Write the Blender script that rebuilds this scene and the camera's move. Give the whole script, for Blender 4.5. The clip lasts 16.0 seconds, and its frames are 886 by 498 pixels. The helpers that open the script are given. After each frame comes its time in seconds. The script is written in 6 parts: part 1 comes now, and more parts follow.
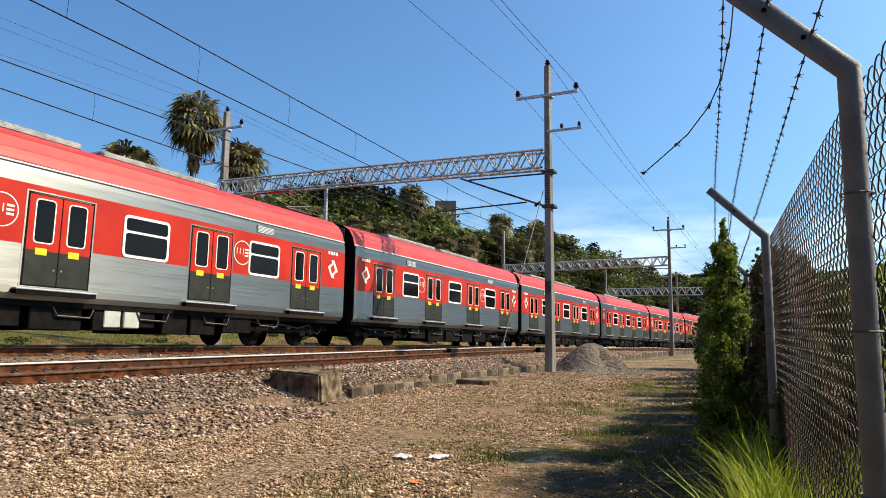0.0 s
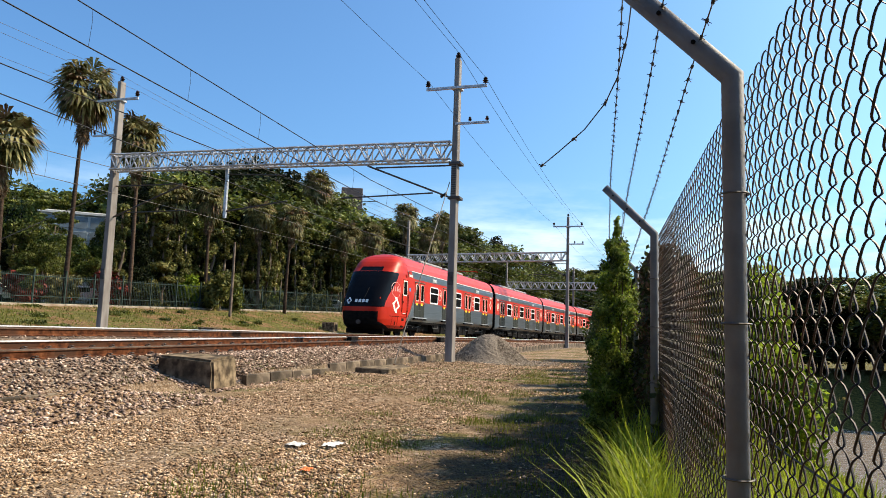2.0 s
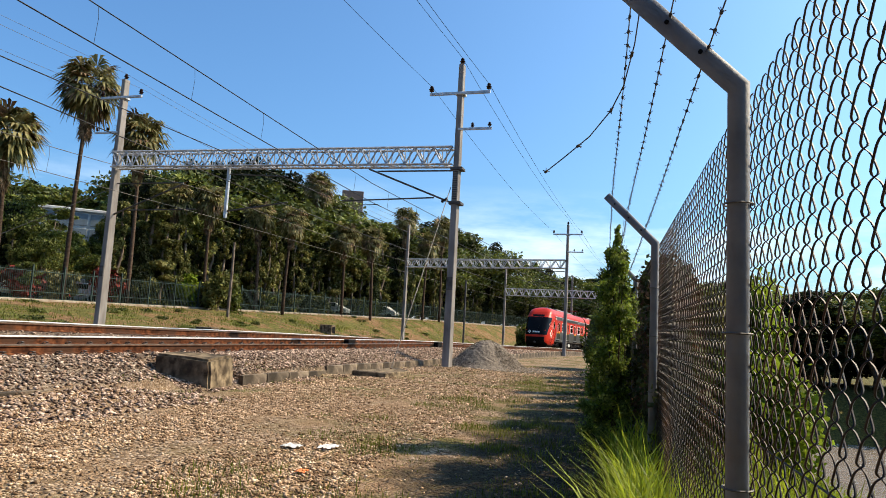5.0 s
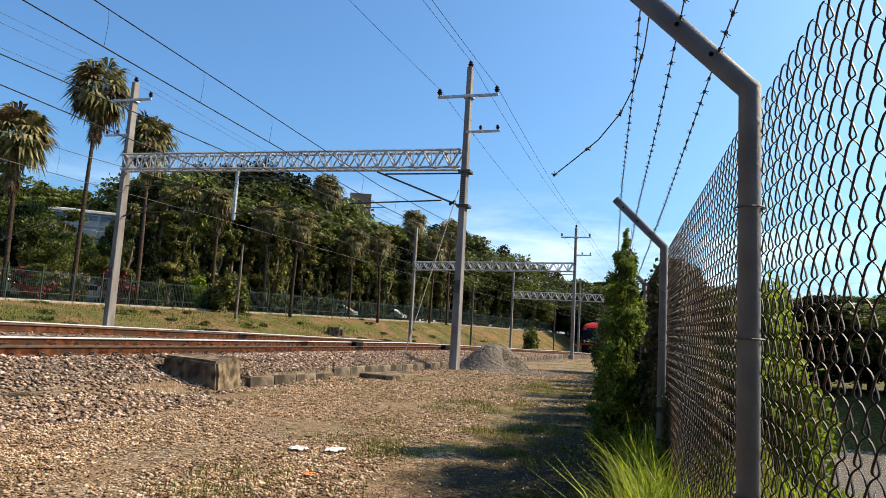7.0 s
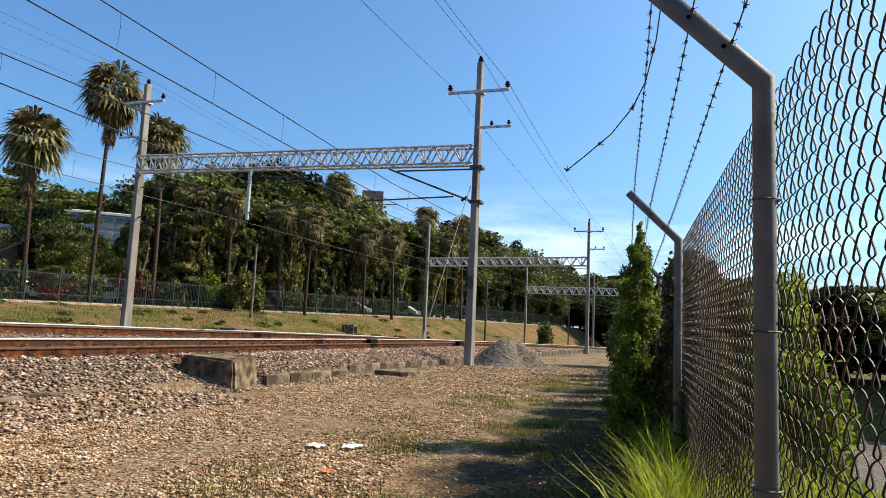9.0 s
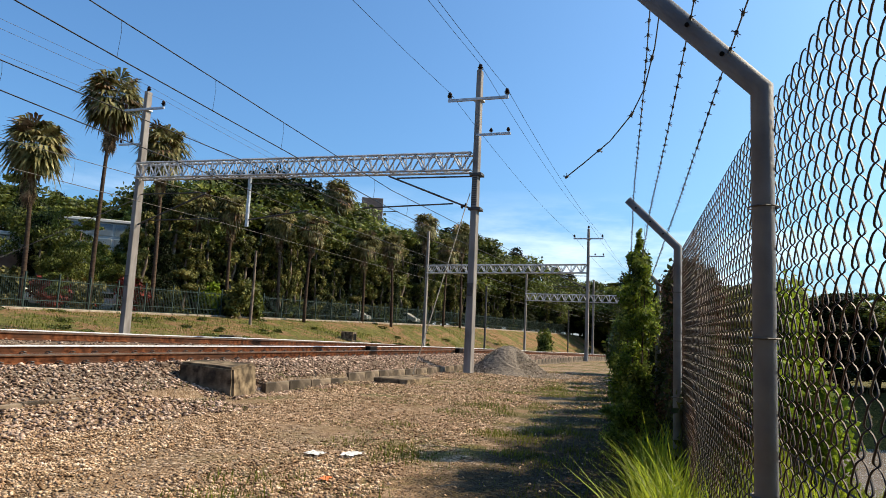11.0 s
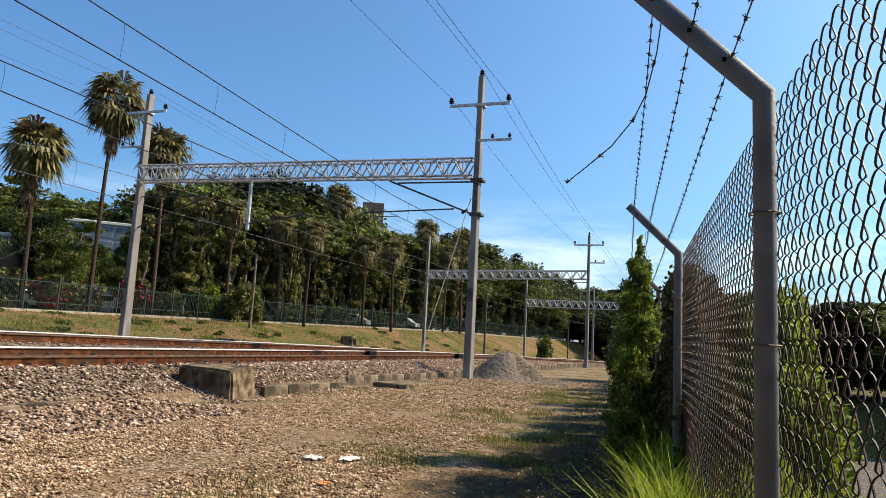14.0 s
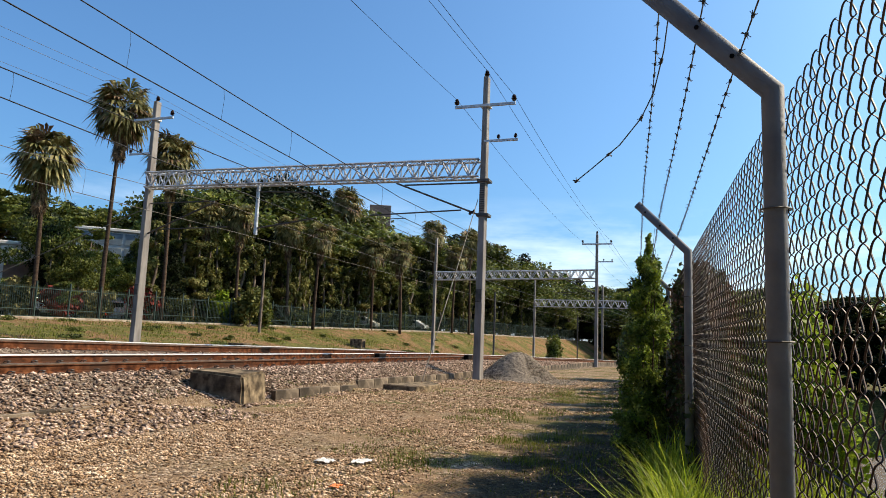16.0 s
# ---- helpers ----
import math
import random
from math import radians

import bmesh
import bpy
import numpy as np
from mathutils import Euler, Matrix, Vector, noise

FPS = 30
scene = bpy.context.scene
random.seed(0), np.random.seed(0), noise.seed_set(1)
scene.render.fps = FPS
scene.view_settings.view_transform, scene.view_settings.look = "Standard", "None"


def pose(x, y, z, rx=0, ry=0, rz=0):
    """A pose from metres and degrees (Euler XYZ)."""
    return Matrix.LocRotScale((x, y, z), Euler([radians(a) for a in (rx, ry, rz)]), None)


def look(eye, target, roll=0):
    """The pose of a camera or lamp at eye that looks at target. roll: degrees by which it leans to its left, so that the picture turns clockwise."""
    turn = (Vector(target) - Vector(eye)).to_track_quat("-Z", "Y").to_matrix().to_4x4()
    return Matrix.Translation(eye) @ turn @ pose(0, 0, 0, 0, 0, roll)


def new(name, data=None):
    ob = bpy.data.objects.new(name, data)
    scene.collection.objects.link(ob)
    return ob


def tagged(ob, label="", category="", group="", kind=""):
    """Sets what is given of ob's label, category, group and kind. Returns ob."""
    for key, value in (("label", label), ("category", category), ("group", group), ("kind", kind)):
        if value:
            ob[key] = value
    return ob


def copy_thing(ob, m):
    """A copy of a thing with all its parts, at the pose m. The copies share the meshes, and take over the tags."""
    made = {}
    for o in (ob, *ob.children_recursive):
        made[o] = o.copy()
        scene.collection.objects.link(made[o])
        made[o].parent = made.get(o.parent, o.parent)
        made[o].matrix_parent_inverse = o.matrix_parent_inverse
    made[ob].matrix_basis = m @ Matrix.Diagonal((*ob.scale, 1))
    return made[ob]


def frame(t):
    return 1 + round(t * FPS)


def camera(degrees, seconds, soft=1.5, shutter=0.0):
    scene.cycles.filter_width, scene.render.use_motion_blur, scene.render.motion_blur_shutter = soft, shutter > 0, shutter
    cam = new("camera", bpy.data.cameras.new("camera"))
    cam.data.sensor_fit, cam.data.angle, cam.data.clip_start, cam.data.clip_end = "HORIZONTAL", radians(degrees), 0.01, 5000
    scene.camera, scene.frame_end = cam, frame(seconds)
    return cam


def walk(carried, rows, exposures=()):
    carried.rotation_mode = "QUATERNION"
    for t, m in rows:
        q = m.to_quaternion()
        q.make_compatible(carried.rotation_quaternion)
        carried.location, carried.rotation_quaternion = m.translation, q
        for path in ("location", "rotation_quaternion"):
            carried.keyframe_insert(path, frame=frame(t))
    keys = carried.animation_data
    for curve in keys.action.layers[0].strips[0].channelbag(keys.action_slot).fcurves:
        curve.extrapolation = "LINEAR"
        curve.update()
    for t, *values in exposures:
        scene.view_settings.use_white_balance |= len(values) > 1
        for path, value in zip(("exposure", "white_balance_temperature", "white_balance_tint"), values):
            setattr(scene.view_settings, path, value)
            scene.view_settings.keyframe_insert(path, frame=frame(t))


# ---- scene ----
cam = camera(65.65, 16.0, soft=0.8)

# path of the hand-held camera: seconds, place, turn
PATH = [
    (0.0, pose(-0.007, -0.035, 1.517, 96.92, -0.47, 25.13)),
    (0.5, pose(-0.003, -0.035, 1.516, 96.49, -0.37, 25.58)),
    (1.0, pose(-0.008, -0.011, 1.502, 96.18, -1.17, 21.64)),
    (1.5, pose(0.005, 0.007, 1.503, 96.52, -1.58, 17.40)),
    (2.0, pose(0.013, 0.003, 1.502, 96.20, -1.76, 17.03)),
    (2.5, pose(0.015, 0.012, 1.502, 96.30, -2.17, 17.10)),
    (3.0, pose(0.013, 0.008, 1.498, 96.21, -2.33, 16.64)),
    (3.5, pose(0.014, 0.007, 1.497, 96.60, -2.69, 16.58)),
    (4.0, pose(0.007, -0.002, 1.496, 96.56, -2.76, 16.55)),
    (6.5, pose(-0.002, 0.003, 1.494, 96.79, -3.59, 17.28)),
    (7.0, pose(-0.004, 0.011, 1.499, 96.82, -3.31, 17.44)),
    (7.5, pose(-0.006, -0.002, 1.500, 96.96, -3.42, 17.62)),
    (8.0, pose(-0.007, 0.013, 1.500, 97.07, -3.76, 17.77)),
    (8.5, pose(-0.005, -0.002, 1.496, 96.01, -2.69, 19.15)),
    (9.0, pose(-0.006, -0.001, 1.501, 96.44, -2.56, 18.60)),
    (11.5, pose(-0.004, 0.000, 1.500, 97.10, -2.56, 18.53)),
    (12.0, pose(-0.004, 0.005, 1.501, 97.16, -2.67, 18.32)),
    (12.5, pose(-0.005, 0.002, 1.502, 97.12, -2.85, 18.69)),
    (13.0, pose(-0.004, 0.002, 1.500, 97.41, -2.93, 18.63)),
    (13.5, pose(-0.005, -0.003, 1.498, 97.45, -2.95, 18.68)),
    (14.0, pose(-0.006, 0.009, 1.495, 97.48, -3.07, 18.54)),
    (14.5, pose(-0.008, 0.005, 1.497, 97.48, -2.62, 18.45)),
    (15.0, pose(-0.011, 0.011, 1.494, 97.95, -2.87, 18.78)),
    (15.5, pose(-0.013, 0.004, 1.497, 98.01, -2.66, 18.95)),
    (16.0, pose(-0.013, 0.000, 1.495, 97.56, -2.22, 19.29)),
]
walk(cam, PATH, exposures=[(0.0, 0.48), (0.5, 0.47), (1.0, 0.50), (2.0, 0.65), (4.0, 0.67), (6.5, 0.58), (9.0, 0.59), (11.5, 0.54), (16.0, 0.53)])

# ---- sky and sun ----
SUN_EL, SUN_AZ = 43.0, 58.5   # degrees above the horizon; clockwise from +y towards +x
sun_dir = Vector((math.sin(radians(SUN_AZ)) * math.cos(radians(SUN_EL)),
                  math.cos(radians(SUN_AZ)) * math.cos(radians(SUN_EL)), math.sin(radians(SUN_EL))))
world = bpy.data.worlds.new("sky")
scene.world = world
world.use_nodes = True
wn, wl = world.node_tree.nodes, world.node_tree.links
wn.clear()
sky = wn.new("ShaderNodeTexSky")
sky.sky_type, sky.sun_disc = "NISHITA", False
sky.sun_elevation, sky.sun_rotation = radians(SUN_EL), radians(SUN_AZ)
sky.air_density, sky.dust_density, sky.ozone_density, sky.altitude = 1.0, 4.4, 4.0, 500
# thin cirrus, denser low over the horizon
wco = wn.new("ShaderNodeTexCoord")
wmap = wn.new("ShaderNodeMapping")
wmap.inputs["Scale"].default_value = (1.6, 1.6, 7.0)
wl.new(wco.outputs["Generated"], wmap.inputs["Vector"])
wno = wn.new("ShaderNodeTexNoise")
wno.inputs["Scale"].default_value, wno.inputs["Detail"].default_value, wno.inputs["Roughness"].default_value = 1.7, 6, 0.62
wl.new(wmap.outputs["Vector"], wno.inputs["Vector"])
wra = wn.new("ShaderNodeMapRange")
wra.inputs["From Min"].default_value, wra.inputs["From Max"].default_value = 0.44, 0.74
wl.new(wno.outputs["Fac"], wra.inputs["Value"])
wsep = wn.new("ShaderNodeSeparateXYZ")
wl.new(wco.outputs["Generated"], wsep.inputs["Vector"])
wlow = wn.new("ShaderNodeMapRange")
wlow.inputs["From Min"].default_value, wlow.inputs["From Max"].default_value = 0.06, 0.21
wlow.inputs["To Min"].default_value, wlow.inputs["To Max"].default_value = 1.0, 0.0
wl.new(wsep.outputs["Z"], wlow.inputs["Value"])
wmul = wn.new("ShaderNodeMath")
wmul.operation = "MULTIPLY"
wl.new(wra.outputs["Result"], wmul.inputs[0])
wl.new(wlow.outputs["Result"], wmul.inputs[1])
wmix = wn.new("ShaderNodeMixRGB")
wmix.inputs["Color2"].default_value = (11.0, 11.4, 11.9, 1)
wl.new(wmul.outputs["Value"], wmix.inputs["Fac"])
wtint = wn.new("ShaderNodeMixRGB")
wtint.blend_type, wtint.inputs["Fac"].default_value = "MULTIPLY", 1.0
wtint.inputs["Color2"].default_value = (0.70, 1.05, 1.24, 1)
wl.new(sky.outputs["Color"], wtint.inputs["Color1"])
wl.new(wtint.outputs["Color"], wmix.inputs["Color1"])
wbg = wn.new("ShaderNodeBackground")
wbg.inputs["Strength"].default_value = 0.119
wl.new(wmix.outputs["Color"], wbg.inputs["Color"])
wout = wn.new("ShaderNodeOutputWorld")
wl.new(wbg.outputs["Background"], wout.inputs["Surface"])

sun_data = bpy.data.lights.new("sun", "SUN")
sun_data.energy, sun_data.angle, sun_data.color = 5.0, radians(0.5), (1.0, 0.82, 0.58)
sun = new("sun", sun_data)
sun.matrix_world = look(sun_dir * 100, (0, 0, 0))


# ---- materials ----
def material(name, colours, scale=4.0, rough=0.8, metal=0.0, bump=0.0, bump_scale=30.0, detail=6.0, spread=(0.35, 0.65),
             second=None, second_scale=0.4, second_at=(0.5, 0.62), by_object=0.0, by_island=0.0, stretch=(1, 1, 1), spec=0.22, coat=0.0,
             translucent=0.0, brushed=0.0):
    """A procedural surface: a noise ramp of colours at one size, a second tint in larger patches, fine relief."""
    m = bpy.data.materials.new(name)
    m.use_nodes = True
    n, l = m.node_tree.nodes, m.node_tree.links
    b = n["Principled BSDF"]
    co = n.new("ShaderNodeTexCoord")
    mp = n.new("ShaderNodeMapping")
    mp.inputs["Scale"].default_value = stretch
    l.new(co.outputs["Object"], mp.inputs["Vector"])
    no = n.new("ShaderNodeTexNoise")
    no.inputs["Scale"].default_value, no.inputs["Detail"].default_value = scale, detail
    l.new(mp.outputs["Vector"], no.inputs["Vector"])
    ra = n.new("ShaderNodeValToRGB")
    cr = ra.color_ramp
    while len(cr.elements) < len(colours):
        cr.elements.new(0.5)
    for i, c in enumerate(colours):
        cr.elements[i].position = spread[0] + (spread[1] - spread[0]) * i / max(1, len(colours) - 1)
        cr.elements[i].color = (*c, 1)
    l.new(no.outputs["Fac"], ra.inputs["Fac"])
    out = ra.outputs["Color"]
    if second:
        no2 = n.new("ShaderNodeTexNoise")
        no2.inputs["Scale"].default_value, no2.inputs["Detail"].default_value = second_scale, 5
        l.new(mp.outputs["Vector"], no2.inputs["Vector"])
        rr = n.new("ShaderNodeMapRange")
        rr.inputs["From Min"].default_value, rr.inputs["From Max"].default_value = second_at
        l.new(no2.outputs["Fac"], rr.inputs["Value"])
        mi = n.new("ShaderNodeMixRGB")
        mi.inputs["Color2"].default_value = (*second, 1)
        l.new(rr.outputs["Result"], mi.inputs["Fac"])
        l.new(out, mi.inputs["Color1"])
        out = mi.outputs["Color"]
    for amount, node, socket in ((by_object, "ShaderNodeObjectInfo", "Random"), (by_island, "ShaderNodeNewGeometry", "Random Per Island")):
        if amount:
            oi = n.new(node)
            mr = n.new("ShaderNodeMapRange")
            mr.inputs["To Min"].default_value, mr.inputs["To Max"].default_value = 1 - amount, 1 + amount
            l.new(oi.outputs[socket], mr.inputs["Value"])
            hv = n.new("ShaderNodeHueSaturation")
            l.new(mr.outputs["Result"], hv.inputs["Value"])
            l.new(out, hv.inputs["Color"])
            out = hv.outputs["Color"]
    l.new(out, b.inputs["Base Color"])
    b.inputs["Roughness"].default_value, b.inputs["Metallic"].default_value = rough, metal
    b.inputs["Specular IOR Level"].default_value = spec
    b.inputs["Coat Weight"].default_value = coat
    b.inputs["Anisotropic"].default_value, b.inputs["Anisotropic Rotation"].default_value = brushed, 0.25
    if bump:
        nb = n.new("ShaderNodeTexNoise")
        nb.inputs["Scale"].default_value, nb.inputs["Detail"].default_value = bump_scale, 4
        l.new(mp.outputs["Vector"], nb.inputs["Vector"])
        bu = n.new("ShaderNodeBump")
        bu.inputs["Strength"].default_value, bu.inputs["Distance"].default_value = bump, 0.02
        l.new(nb.outputs["Fac"], bu.inputs["Height"])
        l.new(bu.outputs["Normal"], b.inputs["Normal"])
    if translucent:
        tr = n.new("ShaderNodeBsdfTranslucent")
        l.new(out, tr.inputs["Color"])
        mx = n.new("ShaderNodeMixShader")
        mx.inputs["Fac"].default_value = translucent
        l.new(b.outputs["BSDF"], mx.inputs[1])
        l.new(tr.outputs["BSDF"], mx.inputs[2])
        l.new(mx.outputs["Shader"], n["Material Output"].inputs["Surface"])
    return m


M = {}
M["red"] = material("red_paint", [(0.40, 0.016, 0.004), (0.47, 0.022, 0.006)], 1.2, 0.40, second=(0.50, 0.024, 0.007), second_scale=0.8, spec=0.2)
M["roof_red"] = material("roof_red_paint", [(0.43, 0.026, 0.022), (0.52, 0.042, 0.034)], 2.0, 0.48, second=(0.42, 0.04, 0.03), second_scale=0.5, spec=0.35)
M["steel"] = material("brushed_stainless", [(0.23, 0.225, 0.205), (0.31, 0.305, 0.28)], 3.0, 0.45, 1.0, stretch=(6, 0.25, 9), second=(0.28, 0.275, 0.25), second_scale=0.6, brushed=0.82)
M["dark_paint"] = material("dark_grey_paint", [(0.022, 0.024, 0.019), (0.036, 0.038, 0.031)], 2.0, 0.5, spec=0.12)
M["black_under"] = material("sooty_black_metal", [(0.004, 0.004, 0.004), (0.012, 0.010, 0.009)], 5.0, 0.8, bump=0.2, spec=0.06)
M["glass_dark"] = material("tinted_glass", [(0.004, 0.004, 0.005), (0.007, 0.007, 0.008)], 1.0, 0.08, spec=0.10)
M["white"] = material("white_paint", [(0.74, 0.74, 0.72), (0.80, 0.80, 0.78)], 3.0, 0.5)
M["cream"] = material("cream_decal", [(0.78, 0.74, 0.62), (0.82, 0.78, 0.66)], 3.0, 0.5)
M["yellow"] = material("yellow_sticker", [(0.80, 0.52, 0.02), (0.85, 0.58, 0.03)], 6.0, 0.5)
M["blue"] = material("blue_sticker", [(0.03, 0.22, 0.55), (0.04, 0.26, 0.6)], 6.0, 0.5)
M["pink"] = material("pale_pink_decal", [(0.80, 0.42, 0.36), (0.85, 0.5, 0.42)], 6.0, 0.5)
M["grey_box"] = material("grey_box_paint", [(0.42, 0.42, 0.38), (0.52, 0.52, 0.47)], 4.0, 0.6)
M["roof_grey"] = material("weathered_roof_panel", [(0.20, 0.19, 0.18), (0.34, 0.32, 0.30)], 5.0, 0.55, 0.3)
M["rubber"] = material("black_rubber", [(0.012, 0.012, 0.012), (0.022, 0.022, 0.022)], 6.0, 0.8)
M["rust"] = material("rail_rust", [(0.032, 0.011, 0.005), (0.085, 0.028, 0.011), (0.15, 0.055, 0.022)], 7.0, 0.85, bump=0.4, bump_scale=60, second=(0.06, 0.028, 0.016), second_scale=0.9, spec=0.08)
M["rail_head"] = material("polished_rail_head", [(0.66, 0.64, 0.62), (0.76, 0.74, 0.72)], 5.0, 0.42, 0.35)
M["rail_dull"] = material("dull_rail_head", [(0.10, 0.065, 0.045), (0.17, 0.12, 0.085)], 5.0, 0.5, 0.4)
M["sleeper"] = material("dusty_concrete_sleeper", [(0.075, 0.05, 0.035), (0.14, 0.10, 0.075)], 6.0, 0.9, bump=0.3)
M["concrete"] = material("weathered_concrete", [(0.055, 0.039, 0.024), (0.30, 0.225, 0.14)], 5.0, 0.92, bump=0.5, bump_scale=40, second=(0.045, 0.034, 0.023), second_scale=1.6, second_at=(0.47, 0.66), spec=0.1)
M["pole"] = material("pale_concrete_pole", [(0.15, 0.132, 0.118), (0.25, 0.225, 0.205)], 3.0, 0.85, bump=0.15, second=(0.32, 0.295, 0.27), second_scale=0.7, second_at=(0.52, 0.7), stretch=(1, 1, 0.3), spec=0.12)
M["galv"] = material("galvanised_steel", [(0.32, 0.33, 0.34), (0.55, 0.56, 0.58)], 6.0, 0.45, 0.3, spec=0.3)
M["dark_steel"] = material("dark_steel", [(0.06, 0.055, 0.05), (0.11, 0.10, 0.095)], 5.0, 0.6, 0.5)
M["insulator"] = material("brown_glazed_porcelain", [(0.018, 0.010, 0.008), (0.03, 0.016, 0.012)], 6.0, 0.25)
M["wire"] = material("oxidised_copper_wire", [(0.035, 0.032, 0.03), (0.06, 0.055, 0.05)], 3.0, 0.6, 0.3)
M["wire_pale"] = material("pale_old_wire", [(0.11, 0.095, 0.08), (0.17, 0.15, 0.12)], 3.0, 0.6, 0.3)
M["fence_post"] = material("grey_fence_post", [(0.120, 0.121, 0.128), (0.172, 0.173, 0.180)], 8.0, 0.6, 0.0, spec=0.25, bump=0.12, bump_scale=80, second=(0.13, 0.10, 0.085), second_scale=3.0, second_at=(0.58, 0.75))
M["mesh_wire"] = material("weathered_mesh_wire", [(0.012, 0.009, 0.009), (0.034, 0.024, 0.020)], 20.0, 0.5, 0.0, spec=0.2, second=(0.065, 0.032, 0.020), second_scale=1.2)
M["green_fence"] = material("green_fence_paint", [(0.014, 0.026, 0.020), (0.034, 0.052, 0.042)], 5.0, 0.5)
M["bark"] = material("grey_brown_bark", [(0.075, 0.055, 0.04), (0.19, 0.15, 0.115)], 6.0, 0.95, bump=0.7, bump_scale=18, stretch=(1, 1, 0.4), by_object=0.25, spec=0.12)
M["palm_bark"] = material("fibrous_palm_trunk", [(0.036, 0.023, 0.016), (0.092, 0.062, 0.043)], 5.0, 0.95, bump=0.7, bump_scale=16, stretch=(1, 1, 3.0), by_object=0.2, spec=0.12)
M["leaf"] = material("tree_leaves", [(0.022, 0.034, 0.007), (0.085, 0.105, 0.018), (0.195, 0.205, 0.042)], 0.8, 0.5, by_object=0.3, by_island=0.4, translucent=0.25, spec=0.2)
# dark foliage, taken near black to carry the wood's inner shade
M["leaf_dark"] = material("shade_dark_tree_leaves", [(0.004, 0.007, 0.003), (0.028, 0.038, 0.009)], 0.8, 0.55, by_object=0.3, by_island=0.4, translucent=0.18, spec=0.12)
M["vine"] = material("climbing_vine_leaves", [(0.022, 0.028, 0.007), (0.095, 0.10, 0.024), (0.25, 0.22, 0.07)], 1.2, 0.55, by_object=0.3, by_island=0.45, translucent=0.2, spec=0.12)
M["palm_leaf"] = material("palm_fronds", [(0.040, 0.042, 0.013), (0.15, 0.14, 0.05), (0.34, 0.29, 0.135)], 1.5, 0.5, by_object=0.15, by_island=0.25, translucent=0.3, spec=0.12)
M["palm_dead"] = material("dead_palm_fronds", [(0.065, 0.042, 0.025), (0.25, 0.165, 0.095)], 2.0, 0.9, by_island=0.3, spec=0.12)
M["climber_leaf"] = material("climber_leaves", [(0.030, 0.048, 0.009), (0.12, 0.16, 0.024), (0.28, 0.32, 0.065)], 5.0, 0.45, by_island=0.4, translucent=0.6, spec=0.25)
M["bright_leaf"] = material("sunlit_bush_leaves", [(0.08, 0.125, 0.010), (0.25, 0.32, 0.028)], 1.5, 0.5, by_island=0.4, translucent=0.5, spec=0.1)
M["red_leaf"] = material("red_shrub_leaves", [(0.12, 0.02, 0.015), (0.22, 0.04, 0.025)], 2.0, 0.6, by_island=0.3, spec=0.12)
M["fresh_grass"] = material("fresh_grass_blades", [(0.17, 0.22, 0.012), (0.30, 0.34, 0.03)], 2.0, 0.5, by_island=0.35, translucent=0.5, spec=0.2)
# darker twin of the vine leaves; shade behind the fence is in the colour
M["shaded_vine"] = material("shaded_vine_leaves", [(0.016, 0.022, 0.007), (0.060, 0.070, 0.018)], 3.0, 0.6, by_island=0.35, translucent=0.3, spec=0.12)
M["dry_vine"] = material("dry_vine_leaves", [(0.045, 0.026, 0.016), (0.14, 0.085, 0.05)], 3.0, 0.7, by_island=0.35, translucent=0.35, spec=0.12)
M["grass"] = material("grass_blades", [(0.06, 0.08, 0.010), (0.18, 0.19, 0.024)], 2.0, 0.5, by_island=0.4, translucent=0.45)
M["stone"] = material("crushed_stone", [(0.10, 0.056, 0.029), (0.34, 0.222, 0.130), (0.58, 0.435, 0.30)], 9.0, 0.92, by_island=0.55, spec=0.12)
M["pale_stone"] = material("pale_ballast_stone", [(0.052, 0.031, 0.021), (0.23, 0.155, 0.110), (0.54, 0.405, 0.315)], 9.0, 0.92, by_island=0.6, spec=0.12)
M["pile"] = material("grey_gravel_heap", [(0.09, 0.072, 0.056), (0.22, 0.18, 0.14)], 14.0, 0.95, bump=1.0, bump_scale=25, spec=0.12)
M["heap_stone"] = material("grey_heap_stone", [(0.12, 0.095, 0.072), (0.34, 0.285, 0.225)], 9.0, 0.92, by_island=0.5, spec=0.12)
M["paper"] = material("crumpled_white_litter", [(0.50, 0.49, 0.46), (0.60, 0.59, 0.56)], 12.0, 0.7)
M["orange"] = material("orange_litter", [(0.65, 0.16, 0.05), (0.7, 0.2, 0.07)], 12.0, 0.7)
M["brick_wall"] = material("stained_low_wall", [(0.24, 0.19, 0.14), (0.36, 0.30, 0.23)], 3.0, 0.95, bump=0.3, second=(0.16, 0.09, 0.05), second_scale=0.5, spec=0.12)
M["facade"] = material("pale_facade", [(0.55, 0.54, 0.5), (0.62, 0.61, 0.57)], 2.0, 0.7)
M["facade_brown"] = material("brown_facade", [(0.20, 0.13, 0.10), (0.25, 0.17, 0.13)], 2.0, 0.8)
M["window_blue"] = material("blue_grey_glazing", [(0.12, 0.16, 0.19), (0.2, 0.25, 0.28)], 1.0, 0.12)
M["blue_wall"] = material("faded_blue_paint", [(0.02, 0.06, 0.16), (0.03, 0.09, 0.22)], 2.0, 0.7)


# ---- building helpers ----
def mesh_of(name, verts, faces, mats, index=None, smooth=False):
    me = bpy.data.meshes.new(name)
    me.from_pydata([tuple(v) for v in verts], [], faces)
    for m in mats if isinstance(mats, (list, tuple)) else [mats]:
        me.materials.append(m)
    if index is not None:
        me.polygons.foreach_set("material_index", index)
    if smooth:
        me.polygons.foreach_set("use_smooth", [True] * len(me.polygons))
    me.update()
    return me


